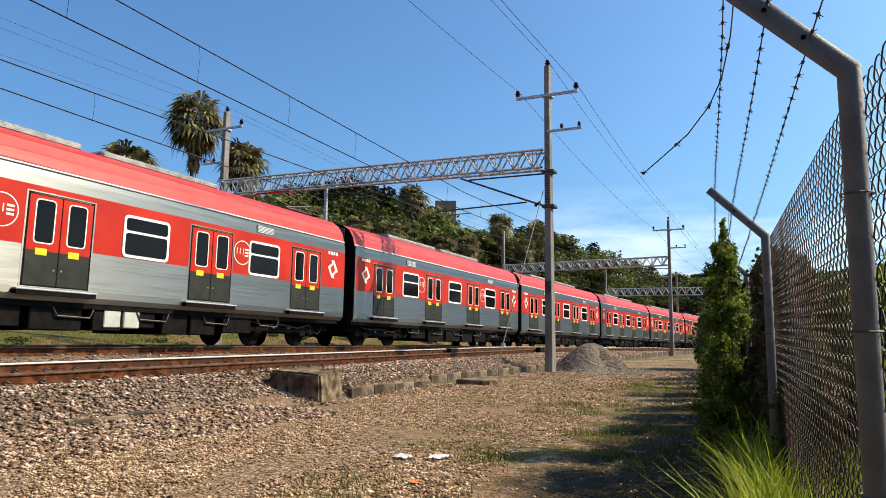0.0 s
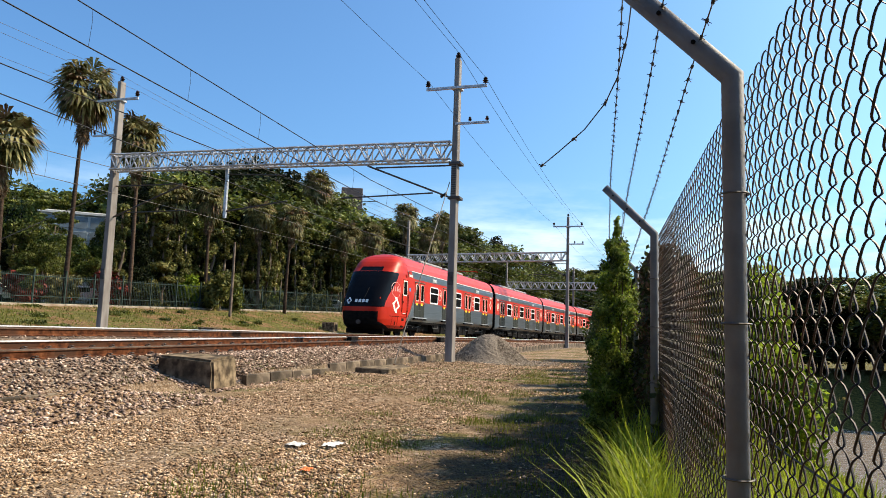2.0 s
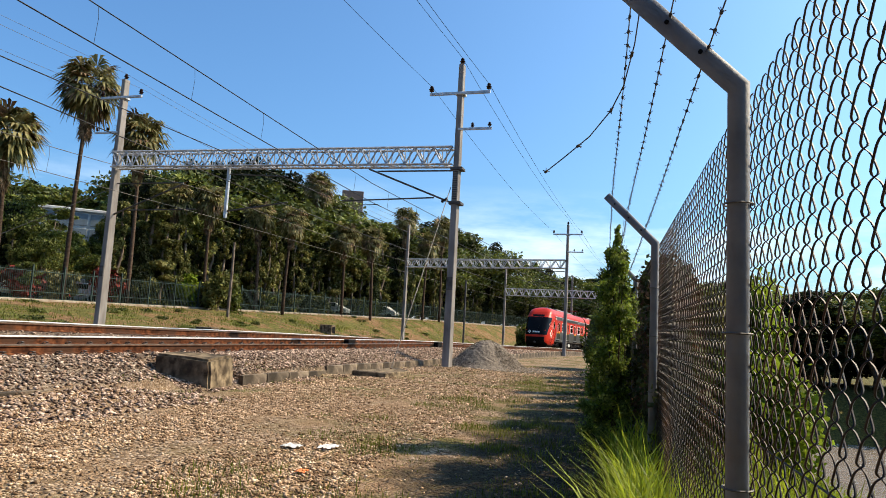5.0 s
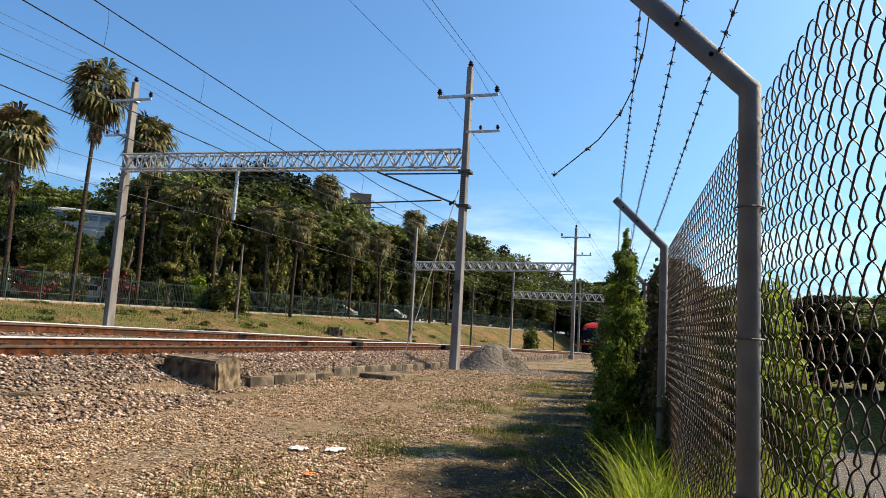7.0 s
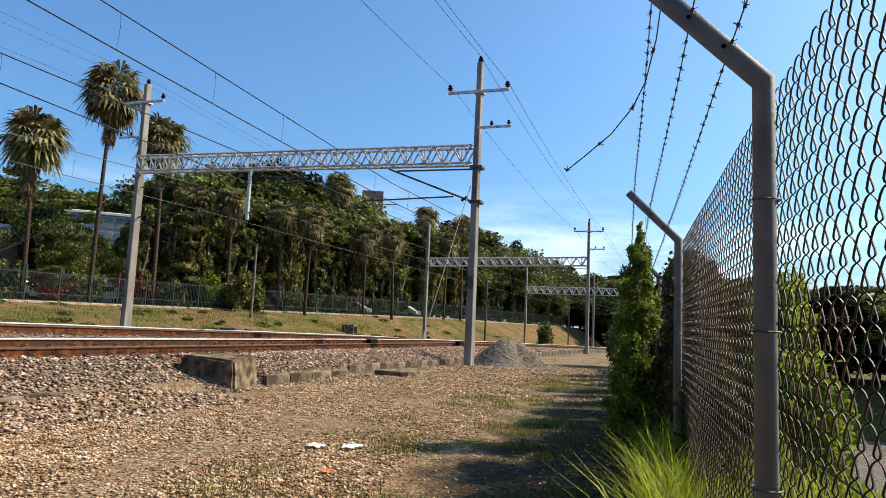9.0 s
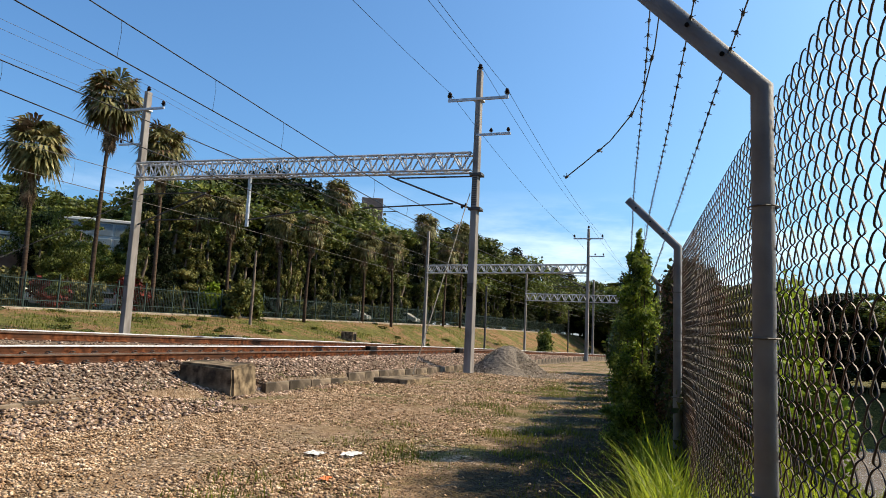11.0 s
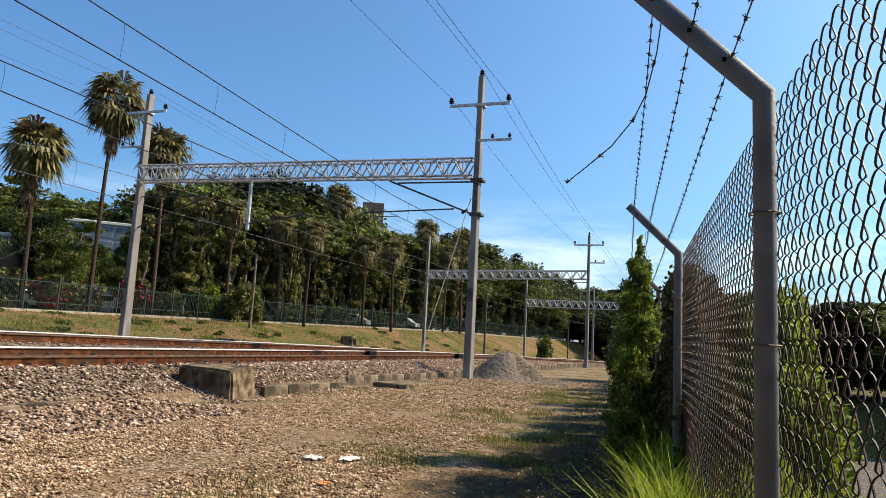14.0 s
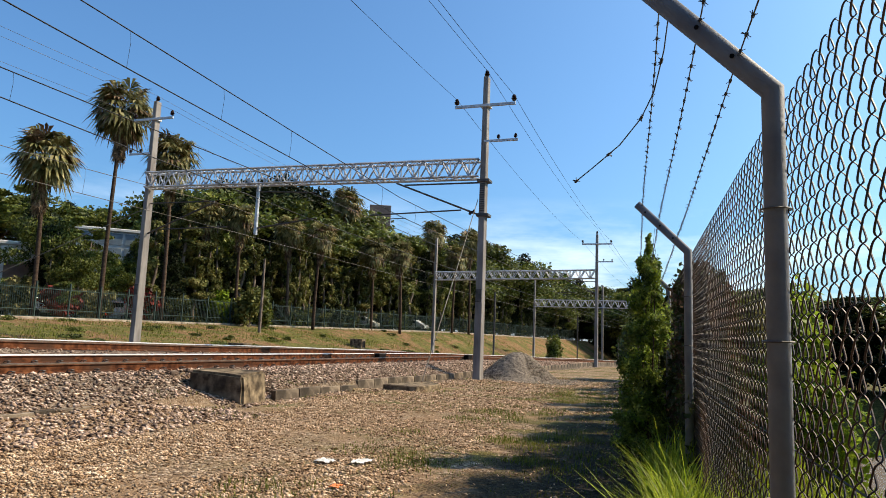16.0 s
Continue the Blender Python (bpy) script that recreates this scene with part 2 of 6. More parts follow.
def part(name, bm, mat, parent=None, label="", at=None, smooth=False):
    """One mesh object of a bmesh (or of a ready mesh), under a thing or a part."""
    if isinstance(bm, bmesh.types.BMesh):
        me = bpy.data.meshes.new(name)
        bm.to_mesh(me)
        bm.free()
        for m in mat if isinstance(mat, (list, tuple)) else [mat]:
            me.materials.append(m)
        if smooth:
            me.polygons.foreach_set("use_smooth", [True] * len(me.polygons))
    else:
        me = bm
    ob = new(name, me)
    ob.parent = parent
    if at is not None:
        ob.matrix_basis = at
    if label:
        tagged(ob, label)
    return ob


def thing(name, label, category, group="", kind="", at=None):
    ob = new(name)
    ob.empty_display_size = 0.2
    if at is not None:
        ob.matrix_basis = at
    return tagged(ob, label, category, group, kind)


def box(bm, x0, x1, y0, y1, z0, z1, bevel=0.0, mi=0):
    vs = [bm.verts.new((x, y, z)) for z in (z0, z1) for y in (y0, y1) for x in (x0, x1)]
    fs = [bm.faces.new([vs[i] for i in q]) for q in ((0, 2, 3, 1), (4, 5, 7, 6), (0, 1, 5, 4), (2, 6, 7, 3), (0, 4, 6, 2), (1, 3, 7, 5))]
    for f in fs:
        f.material_index = mi
    if bevel:
        es = {e for f in fs for e in f.edges}
        bmesh.ops.bevel(bm, geom=list(es), offset=bevel, segments=1, affect="EDGES", profile=0.7)
    return fs


def tube(bm, pts, r, sides=6, r2=None, cap=True):
    """A tube along points; r may taper to r2."""
    pts = [Vector(p) for p in pts]
    rings, prev = [], None
    for i, p in enumerate(pts):
        d = (pts[min(i + 1, len(pts) - 1)] - pts[max(i - 1, 0)]).normalized()
        ref = Vector((0, 0, 1)) if abs(d.z) < 0.95 else Vector((1, 0, 0))
        a = d.cross(ref).normalized()
        if prev is not None and a.dot(prev) < 0:
            a = -a
        prev = a
        b = d.cross(a)
        rr = r if r2 is None else r + (r2 - r) * i / (len(pts) - 1)
        rings.append([bm.verts.new(p + (a * math.cos(k * 2 * math.pi / sides) + b * math.sin(k * 2 * math.pi / sides)) * rr) for k in range(sides)])
    for q, w in zip(rings, rings[1:]):
        for k in range(sides):
            bm.faces.new((q[k], q[(k + 1) % sides], w[(k + 1) % sides], w[k]))
    if cap:
        bm.faces.new(rings[0][::-1])
        bm.faces.new(rings[-1])


def lathe(bm, prof, sides=10, at=(0, 0, 0)):
    """A turned shape from (radius, height) pairs."""
    o = Vector(at)
    rings = [[bm.verts.new(o + Vector((r * math.cos(k * 2 * math.pi / sides), r * math.sin(k * 2 * math.pi / sides), z))) for k in range(sides)] for r, z in prof]
    for q, w in zip(rings, rings[1:]):
        for k in range(sides):
            bm.faces.new((q[k], q[(k + 1) % sides], w[(k + 1) % sides], w[k]))
    bm.faces.new(rings[0][::-1])
    bm.faces.new(rings[-1])


def boxed(x0, x1, y0, y1, z0, z1, bevel=0.0):
    bm = bmesh.new()
    box(bm, x0, x1, y0, y1, z0, z1, bevel)
    return bm


def tubed(pts, r, sides=6, r2=None):
    bm = bmesh.new()
    tube(bm, pts, r, sides, r2)
    return bm


# ---- the lie of the land ----
RADIUS = 862.0          # the tracks bend gently to the right
NEAR_C, FAR_C = 12.0, 15.57   # lateral places of the two track centres
HALF = 0.84             # half of the rail spacing


def arc(lat, s):
    th = s / RADIUS
    return RADIUS - (RADIUS + lat) * math.cos(th), (RADIUS + lat) * math.sin(th)


def lat_s(x, y):
    return math.hypot(RADIUS - x, y) - RADIUS, math.atan2(y, RADIUS - x) * RADIUS


def lerp(table, v):
    if v <= table[0][0]:
        return table[0][1]
    for (a, p), (b, q) in zip(table, table[1:]):
        if v <= b:
            k = (v - a) / (b - a)
            k = k * k * (3 - 2 * k) * 0.4 + k * 0.6
            return p + (q - p) * k
    return table[-1][1]


NEAR_Z = [(-60, 0.95), (8, 0.80), (20, 0.765), (32, 0.74), (45, 0.55), (62, 0.22), (95, -0.40), (180, -1.9)]
FAR_Z = [(-60, 2.2), (0, 1.33), (12, 1.10), (22, 0.98), (32, 0.84), (45, 0.52), (62, 0.16), (95, -0.50), (200, -2.6)]
PATH_Z = [(-60, 0.0), (24, 0.02), (60, -0.25), (95, -0.95), (180, -2.2), (400, -3)]


def near_z(s):
    return lerp(NEAR_Z, s)


def far_z(s):
    return lerp(FAR_Z, s)


FENCE_FAR = [(-38.5, -30), (-37.6, 20), (-37.4, 40), (-33.3, 64), (-30.2, 82), (-27.0, 110), (-21, 150)]


def far_fence_x(y):
    for (a, b), (c, d) in zip(FENCE_FAR, FENCE_FAR[1:]):
        if y <= d:
            return a + (c - a) * max(0, (y - b)) / (d - b)
    return FENCE_FAR[-1][0]


def bank_top(y):
    return 1.78 + 0.012 * max(-10, min(60, y - 28))


def smooth(a, b, v):
    k = max(0.0, min(1.0, (v - a) / (b - a)))
    return k * k * (3 - 2 * k)


def ground_z(x, y):
    lat, s = lat_s(x, y)
    base = lerp(PATH_Z, y)
    spill = 1 - smooth(9.3, 11.6, s)                 # loose ballast spread over the kerb
    z = base
    if lat > 6.5:
        kerb = kerb_lat(s)
        edge = kerb_top(s)
        bed = near_z(s) - 0.20
        z1 = base + lerp([(6.9, 0.0), (8.75, 0.16), (9.1, 0.30), (10.3, 0.62)], lat) * (bed - base) / 0.62
        z2 = base if lat < kerb + 0.03 else edge - 0.06 + (bed - edge + 0.06) * smooth(kerb, kerb + 0.9, lat)
        z = z1 * spill + z2 * (1 - spill)
        if lat > 13.2:
            z = bed + (far_z(s) - 0.21 - bed) * smooth(13.2, 14.2, lat)
        if lat > 17.2:
            foot = far_z(s) - 0.21
            low = foot - 0.30
            z = foot + (low - foot) * smooth(17.2, 18.4, lat)
            fx = far_fence_x(y)
            toe = 20.5 - 0.12 * max(0.0, y - 70)
            k = max(0.0, min(1.0, (-x - toe) / max(1.0, -fx - toe)))
            top = bank_top(y)
            z = z + (top - low) * (0.35 * k + 0.65 * smooth(0.25, 1.0, k))
            if x < fx:
                z = top + 0.02 * min(60, fx - x)
    if 11.2 < y < 14.0 and 8.0 < lat < 11.0:      # hollow round the concrete block
        hollow = base + lerp([(8.7, 0.0), (10.35, 0.24), (10.9, 0.60)], lat)
        z += (min(z, hollow) - z) * smooth(11.2, 11.8, y) * (1 - smooth(13.5, 14.0, y))
    # the ground falls to the pond beyond the mesh fence
    fr = x - fence_x(y) - 1.2
    if fr > 0:
        z = z - 1.75 * smooth(0, 3.6, fr) + 2.0 * smooth(19.5, 25, y) * smooth(0, 3.6, fr)
    return z


def kerb_lat(s):
    return 8.9 + 0.018 * max(0, s - 24)


def kerb_top(s):
    return lerp([(-60, 0.4), (13, 0.36), (24, 0.30), (60, 0.16), (95, -0.5), (180, -1.9)], s)


def fence_x(y):
    return 0.25 - 0.0635 * (y - 2.39)


def bumpy(x, y):
    return 0.035 * noise.noise((x * 0.5, y * 0.5, 0)) + 0.012 * noise.noise((x * 2.3, y * 2.3, 4))


# ---- ground: one sheet to the horizon ----
def steps(edges):
    out = [edges[0][0]]
    for (a, step), (b, _) in zip(edges, edges[1:]):
        n = max(1, round((b - a) / step))
        out += [a + (b - a) * (i + 1) / n for i in range(n)]
    return out


gx = steps([(-900, 150), (-300, 60), (-120, 12), (-60, 3), (-40, 0.9), (-20, 0.35), (-10.6, 0.13), (-6.0, 0.2), (0.6, 0.3), (9, 0.8), (20, 5), (60, 40), (300, 150), (900, 1)])
gy = steps([(-300, 100), (-60, 8), (-12, 1.5), (1, 0.2), (20, 0.4), (45, 0.9), (80, 2.5), (140, 10), (240, 60), (600, 200), (1500, 1)])
gv = [(x, y, ground_z(x, y) + (bumpy(x, y) if -60 < x < 20 and y < 100 else 0)) for y in gy for x in gx]
nx = len(gx)
gf = [(j * nx + i, j * nx + i + 1, (j + 1) * nx + i + 1, (j + 1) * nx + i) for j in range(len(gy) - 1) for i in range(nx - 1)]


def ground_material():
    """Gravel path, worn earth, grass patches and ballast, blended by noise and by the lie of the tracks."""
    m = bpy.data.materials.new("gravel_and_grass_ground")
    m.use_nodes = True
    n, l = m.node_tree.nodes, m.node_tree.links
    b = n["Principled BSDF"]
    b.inputs["Roughness"].default_value = 0.95
    b.inputs["Specular IOR Level"].default_value = 0.2
    co = n.new("ShaderNodeTexCoord")

    def noise_node(scale, detail=5, rough=0.6):
        k = n.new("ShaderNodeTexNoise")
        k.inputs["Scale"].default_value, k.inputs["Detail"].default_value, k.inputs["Roughness"].default_value = scale, detail, rough
        l.new(co.outputs["Object"], k.inputs["Vector"])
        return k.outputs["Fac"]

    def ramp(fac, stops):
        k = n.new("ShaderNodeValToRGB")
        while len(k.color_ramp.elements) < len(stops):
            k.color_ramp.elements.new(0.5)
        for e, (p, c) in zip(k.color_ramp.elements, stops):
            e.position, e.color = p, (*c, 1)
        l.new(fac, k.inputs["Fac"])
        return k.outputs["Color"]

    def mix(fac, a, c):
        k = n.new("ShaderNodeMixRGB")
        l.new(fac, k.inputs["Fac"])
        l.new(a, k.inputs["Color1"])
        l.new(c, k.inputs["Color2"])
        return k.outputs["Color"]

    def span(v, a, c):
        k = n.new("ShaderNodeMapRange")
        k.interpolation_type = "SMOOTHSTEP"
        k.inputs["From Min"].default_value, k.inputs["From Max"].default_value = a, c
        l.new(v, k.inputs["Value"])
        return k.outputs["Result"]

    def mul(a, c):
        k = n.new("ShaderNodeMath")
        k.operation = "MULTIPLY"
        l.new(a, k.inputs[0])
        l.new(c, k.inputs[1])
        return k.outputs["Value"]

    sep = n.new("ShaderNodeSeparateXYZ")
    l.new(co.outputs["Object"], sep.inputs["Vector"])
    vor = n.new("ShaderNodeTexVoronoi")
    vor.inputs["Scale"].default_value = 26
    l.new(co.outputs["Object"], vor.inputs["Vector"])
    stones = n.new("ShaderNodeSeparateColor")
    l.new(vor.outputs["Color"], stones.inputs["Color"])
    gravel = ramp(stones.outputs["Red"], [(0.0, (0.06, 0.034, 0.017)), (0.4, (0.21, 0.137, 0.077)), (0.75, (0.36, 0.25, 0.155)), (1.0, (0.52, 0.40, 0.28))])
    earth = ramp(noise_node(9, 7, 0.75), [(0.3, (0.09, 0.045, 0.020)), (0.5, (0.25, 0.155, 0.082)), (0.7, (0.40, 0.28, 0.165))])
    grassy = ramp(noise_node(14, 6, 0.75), [(0.3, (0.026, 0.022, 0.006)), (0.5, (0.10, 0.085, 0.018)), (0.7, (0.24, 0.185, 0.052))])
    col = mix(span(noise_node(0.55, 6), 0.44, 0.6), gravel, earth)
    # grass patches: stronger towards the mesh fence, weak near the camera's left
    near_fence = span(sep.outputs["X"], -6.5, -2.0)
    patch = span(noise_node(0.75, 6, 0.65), 0.46, 0.58)
    col = mix(mul(patch, near_fence), col, grassy)
    # dark soil beside the fence, with the fence's shade put into its colour
    shade_soil = ramp(noise_node(11, 7, 0.75), [(0.3, (0.012, 0.007, 0.004)), (0.5, (0.034, 0.024, 0.011)), (0.7, (0.085, 0.066, 0.022))])
    strip_edge = n.new("ShaderNodeMath")
    strip_edge.operation = "MULTIPLY_ADD"
    l.new(noise_node(0.9, 5, 0.6), strip_edge.inputs[0])
    strip_edge.inputs[1].default_value = 2.4
    l.new(sep.outputs["X"], strip_edge.inputs[2])
    shade_strip = mul(span(strip_edge.outputs["Value"], -1.45, -0.75), span(sep.outputs["Y"], 4.2, 6.5))
    col = mix(shade_strip, col, shade_soil)
    ahead = span(sep.outputs["Y"], 9.0, 15.0)
    patch2 = span(noise_node(0.42, 6, 0.7), 0.48, 0.58)
    col = mix(mul(patch2, ahead), col, grassy)
    # ballast between the kerb and the far bank, following the bend of the tracks
    yy = mul(sep.outputs["Y"], sep.outputs["Y"])
    bend = n.new("ShaderNodeMath")
    bend.operation, bend.inputs[1].default_value = "MULTIPLY", 1 / (2 * RADIUS)
    l.new(yy, bend.inputs[0])
    lat_node = n.new("ShaderNodeMath")
    lat_node.operation = "SUBTRACT"
    l.new(bend.outputs["Value"], lat_node.inputs[0])
    l.new(sep.outputs["X"], lat_node.inputs[1])
    on_bed = span(lat_node.outputs["Value"], 8.7, 9.1)
    bed_col = ramp(stones.outputs["Green"], [(0.0, (0.045, 0.026, 0.015)), (0.5, (0.14, 0.095, 0.062)), (1.0, (0.32, 0.25, 0.185))])
    col = mix(on_bed, col, bed_col)
    # the far bank is grass with bare earth
    bank = span(lat_node.outputs["Value"], 20.4, 22.8)
    bank_grass = ramp(noise_node(3.5, 6, 0.75), [(0.30, (0.022, 0.016, 0.006)), (0.45, (0.070, 0.070, 0.014)), (0.7, (0.19, 0.165, 0.038))])
    bare = ramp(noise_node(5), [(0.3, (0.085, 0.042, 0.018)), (0.55, (0.20, 0.115, 0.052)), (0.72, (0.33, 0.235, 0.135))])
    bank_col = mix(span(noise_node(0.33, 6, 0.75), 0.47, 0.54), bank_grass, bare)
    crest = mul(span(sep.outputs["X"], -33.5, -36.6), span(noise_node(0.9, 6, 0.75), 0.40, 0.52))
    bank_col = mix(crest, bank_col, bare)
    col = mix(bank, col, bank_col)
    beyond = span(sep.outputs["X"], 0.4, 1.2)
    col = mix(beyond, col, grassy)
    l.new(col, b.inputs["Base Color"])
    bu = n.new("ShaderNodeBump")
    bu.inputs["Strength"].default_value, bu.inputs["Distance"].default_value = 0.9, 0.03
    l.new(vor.outputs["Distance"], bu.inputs["Height"])
    bu.invert = True
    bu2 = n.new("ShaderNodeBump")
    bu2.inputs["Strength"].default_value, bu2.inputs["Distance"].default_value = 0.7, 0.06
    l.new(noise_node(9, 6, 0.7), bu2.inputs["Height"])
    l.new(bu.outputs["Normal"], bu2.inputs["Normal"])
    l.new(bu2.outputs["Normal"], b.inputs["Normal"])
    return m


ground = tagged(new("ground", mesh_of("ground", gv, gf, ground_material(), smooth=True)), "dry gravel and patchy grass ground beside the railway", "ground", kind="structure")


def water_material():
    m = material("murky_pond_water", [(0.20, 0.17, 0.145), (0.26, 0.225, 0.195)], 0.4, 0.22, bump=1.0, bump_scale=5, spec=0.9)
    return m


bm = bmesh.new()
bmesh.ops.create_grid(bm, x_segments=2, y_segments=2, size=1)
for v in bm.verts:
    v.co = Vector((31 + v.co.x * 32, 15 + v.co.y * 45, -1.05))
tagged(part("water", bm, water_material()), "still murky brown pond water", "pond", kind="structure")


# ---- railway tracks ----
def rail_mesh(name, lat, height, s0, s1, mats):
    prof = [(-0.075, -0.20), (-0.075, -0.18), (-0.012, -0.15), (-0.012, -0.055), (-0.036, -0.045), (-0.036, -0.006), (-0.028, 0.0),
            (0.028, 0.0), (0.036, -0.006), (0.036, -0.03), (0.036, -0.045), (0.012, -0.055), (0.012, -0.15), (0.075, -0.18), (0.075, -0.20)]
    vs, fs, idx, k = [], [], [], len(prof)
    ss = [s0 + 1.5 * i for i in range(int((s1 - s0) / 1.5) + 1)]
    for s in ss:
        for o, z in prof:
            x, y = arc(lat - o, s)
            vs.append((x, y, height(s) + z))
    for i in range(len(ss) - 1):
        for j in range(k):
            fs.append((i * k + j, (i + 1) * k + j, (i + 1) * k + (j + 1) % k, i * k + (j + 1) % k))
            idx.append(1 if j in (6, 7, 8) else 0)
    return mesh_of(name, vs, fs, mats, idx)


def track(centre, height, shine, s_pieces, label):
    top = thing("railway_track", label, "railway track", kind="structure")
    for side, cant, polished in ((-1, 0.0, False), (1, 0.085 if centre == NEAR_C else 0.02, True)):
        part("rail", rail_mesh("rail", centre + side * HALF, lambda s, c=cant: height(s) + c, -45, 185,
                               [M["rust"], M["rail_head"] if polished and shine else M["rail_dull"]]), M["rust"], top,
             "rusty rail with a polished head" if polished else "rusty brown rail")
    slab = bpy.data.meshes.new("sleeper")
    b = boxed(-1.3, 1.3, -0.12, 0.12, -0.2, 0.0, 0.02)
    b.to_mesh(slab)
    b.free()
    slab.materials.append(M["sleeper"])
    for i in range(s_pieces):
        s = 1 + i * 0.6
        x, y = arc(centre, s)
        ob = part("sleeper", slab, None, top, at=pose(x, y, height(s) - 0.20, 0, 0, -math.degrees(s / RADIUS)))
    return top


near_track = track(NEAR_C, near_z, True, 110, "rusty railway track with one polished rail on stone ballast")
far_track = track(FAR_C, far_z, True, 110, "rusty railway track carrying the red train")

# spring clips along the rails of the nearer track, and of the far rail
clip = bpy.data.meshes.new("rail_clip")
b = bmesh.new()
box(b, -0.05, 0.05, -0.055, 0.055, 0.0, 0.022, 0.006)
tube(b, [(-0.05, -0.05, 0.02), (-0.01, -0.045, 0.055), (0.035, -0.02, 0.06), (0.04, 0.03, 0.05), (-0.02, 0.05, 0.045), (-0.05, 0.03, 0.02)], 0.011, 5)
b.to_mesh(clip)
b.free()
clip.materials.append(M["dark_steel"])
for lat, cant, n in ((NEAR_C - HALF - 0.115, 0.0, 70), (NEAR_C + HALF - 0.115, 0.085, 70)):
    for i in range(n):
        s = 4 + i * 0.6
        x, y = arc(lat, s)
        part("rail_clip", clip, None, near_track, at=pose(x, y, near_z(s) + cant - 0.185, 0, 0, -math.degrees(s / RADIUS)))

# concrete kerb that holds the ballast back
kerb = thing("kerb", "low weathered concrete kerb of slabs holding back ballast", "kerb", kind="structure")
slab = bpy.data.meshes.new("kerb_slab")
b = boxed(-0.06, 0.06, -0.495, 0.495, -0.62, 0.0, 0.01)
b.to_mesh(slab)
b.free()
slab.materials.append(material("stained_kerb_concrete", [(0.10, 0.075, 0.053), (0.24, 0.185, 0.13)], 4.0, 0.93, bump=0.4, second=(0.05, 0.038, 0.026), second_scale=1.4, by_object=0.35))
rng = random.Random(3)
for i in range(96):
    s = -14 + i * 1.0
    if 11.4 < s < 13.9:
        continue
    x, y = arc(kerb_lat(s), s)
    drop = 0.3 if s < 6.6 or 8.2 < s < 11.6 else 0.12 if s < 9 else 0.15 if s < 18 else 0.05
    part("kerb_slab", slab, None, kerb, at=pose(x, y, kerb_top(s) - drop + rng.uniform(-0.02, 0.02), 0, rng.uniform(-2, 2), -math.degrees(s / RADIUS) + rng.uniform(-0.8, 0.8)))


# ---- masts, portals and wires ----
def mast(x, y, z, h, w0=0.36, w1=0.24, lean=0.0, group="portal masts", label="tall tapered pale concrete railway mast with crossarms"):
    top = thing("railway_mast", label, "mast", group, at=pose(x, y, z, 0, lean, 0))
    bm = bmesh.new()
    vs = []
    for zz, w in ((-0.6, w0), (h, w1)):
        for dx, dy in ((-1, -1), (1, -1), (1, 1), (-1, 1)):
            vs.append(bm.verts.new((dx * w * 0.415, dy * w * 0.69, zz)))
    for q in ((3, 2, 1, 0), (4, 5, 6, 7), (0, 1, 5, 4), (1, 2, 6, 5), (2, 3, 7, 6), (3, 0, 4, 7)):
        bm.faces.new([vs[i] for i in q])
    bmesh.ops.bevel(bm, geom=list(bm.edges), offset=0.02, segments=1, affect="EDGES")
    part("shaft", bm, M["pole"], top)
    return top


def insulator(parent, x, y, z, k=1.0):
    bm = bmesh.new()
    lathe(bm, [(0.02 * k, 0), (0.025 * k, 0.06 * k), (0.10 * k, 0.07 * k), (0.05 * k, 0.12 * k), (0.12 * k, 0.14 * k), (0.055 * k, 0.2 * k), (0.09 * k, 0.22 * k), (0.05 * k, 0.29 * k), (0.02 * k, 0.3 * k)], 10, (x, y, z))
    part("insulator", bm, M["insulator"], parent, "dark brown glazed insulator")


def arms(top, up, low, left=True, low_dir=1, k=1.0):
    part("crossarm", boxed(-1.27 * k, 1.27 * k, -0.22, -0.14, up - 0.06, up + 0.06, 0.01), M["galv"], top)
    part("clamp", boxed(-0.2, 0.2, -0.24, 0.2, up - 0.05, up + 0.05, 0.01), M["galv"], top)
    for x in (-1.2 * k, 1.2 * k):
        insulator(top, x, -0.18, up + 0.06)
    x0, x1 = sorted((0.0, 1.4 * low_dir * k))
    part("bracket", boxed(x0, x1, -0.22, -0.15, low - 0.05, low + 0.05, 0.01), M["galv"], top)
    for x in (0.6 * low_dir, 1.3 * low_dir * k):
        insulator(top, x, -0.18, low + 0.05, 0.7)


mast_r = mast(-7.6, 25.9, 0.02, 12.2)
arms(mast_r, 10.95, 9.45)
insulator(mast_r, 0, 0, 12.2)
part("mast_plate", boxed(-0.12, 0.12, -0.25, -0.215, 3.0, 3.5, 0.005), M["dark_steel"], mast_r, "small dark plate")
for zz in (6.45, 7.85):
    part("collar", boxed(-0.22, 0.28, -0.25, 0.25, zz - 0.06, zz + 0.06, 0.015), M["dark_steel"], mast_r, "dark steel collar")
for i in range(14):
    part("rung", boxed(-0.10, 0.10, -0.222, -0.19, 6.6 + i * 0.09, 6.64 + i * 0.09), M["dark_steel"], mast_r)

mast_l = mast(-24.95, 26.5, 0.9, 11.9, 0.345, 0.25, lean=0.0)
arms(mast_l, 10.95, 9.2, low_dir=-1, k=0.95)
insulator(mast_l, 0, 0, 11.9)
part("mast_plate", boxed(-0.11, 0.11, -0.25, -0.215, 2.2, 2.7, 0.005), M["dark_steel"], mast_l, "small dark plate")

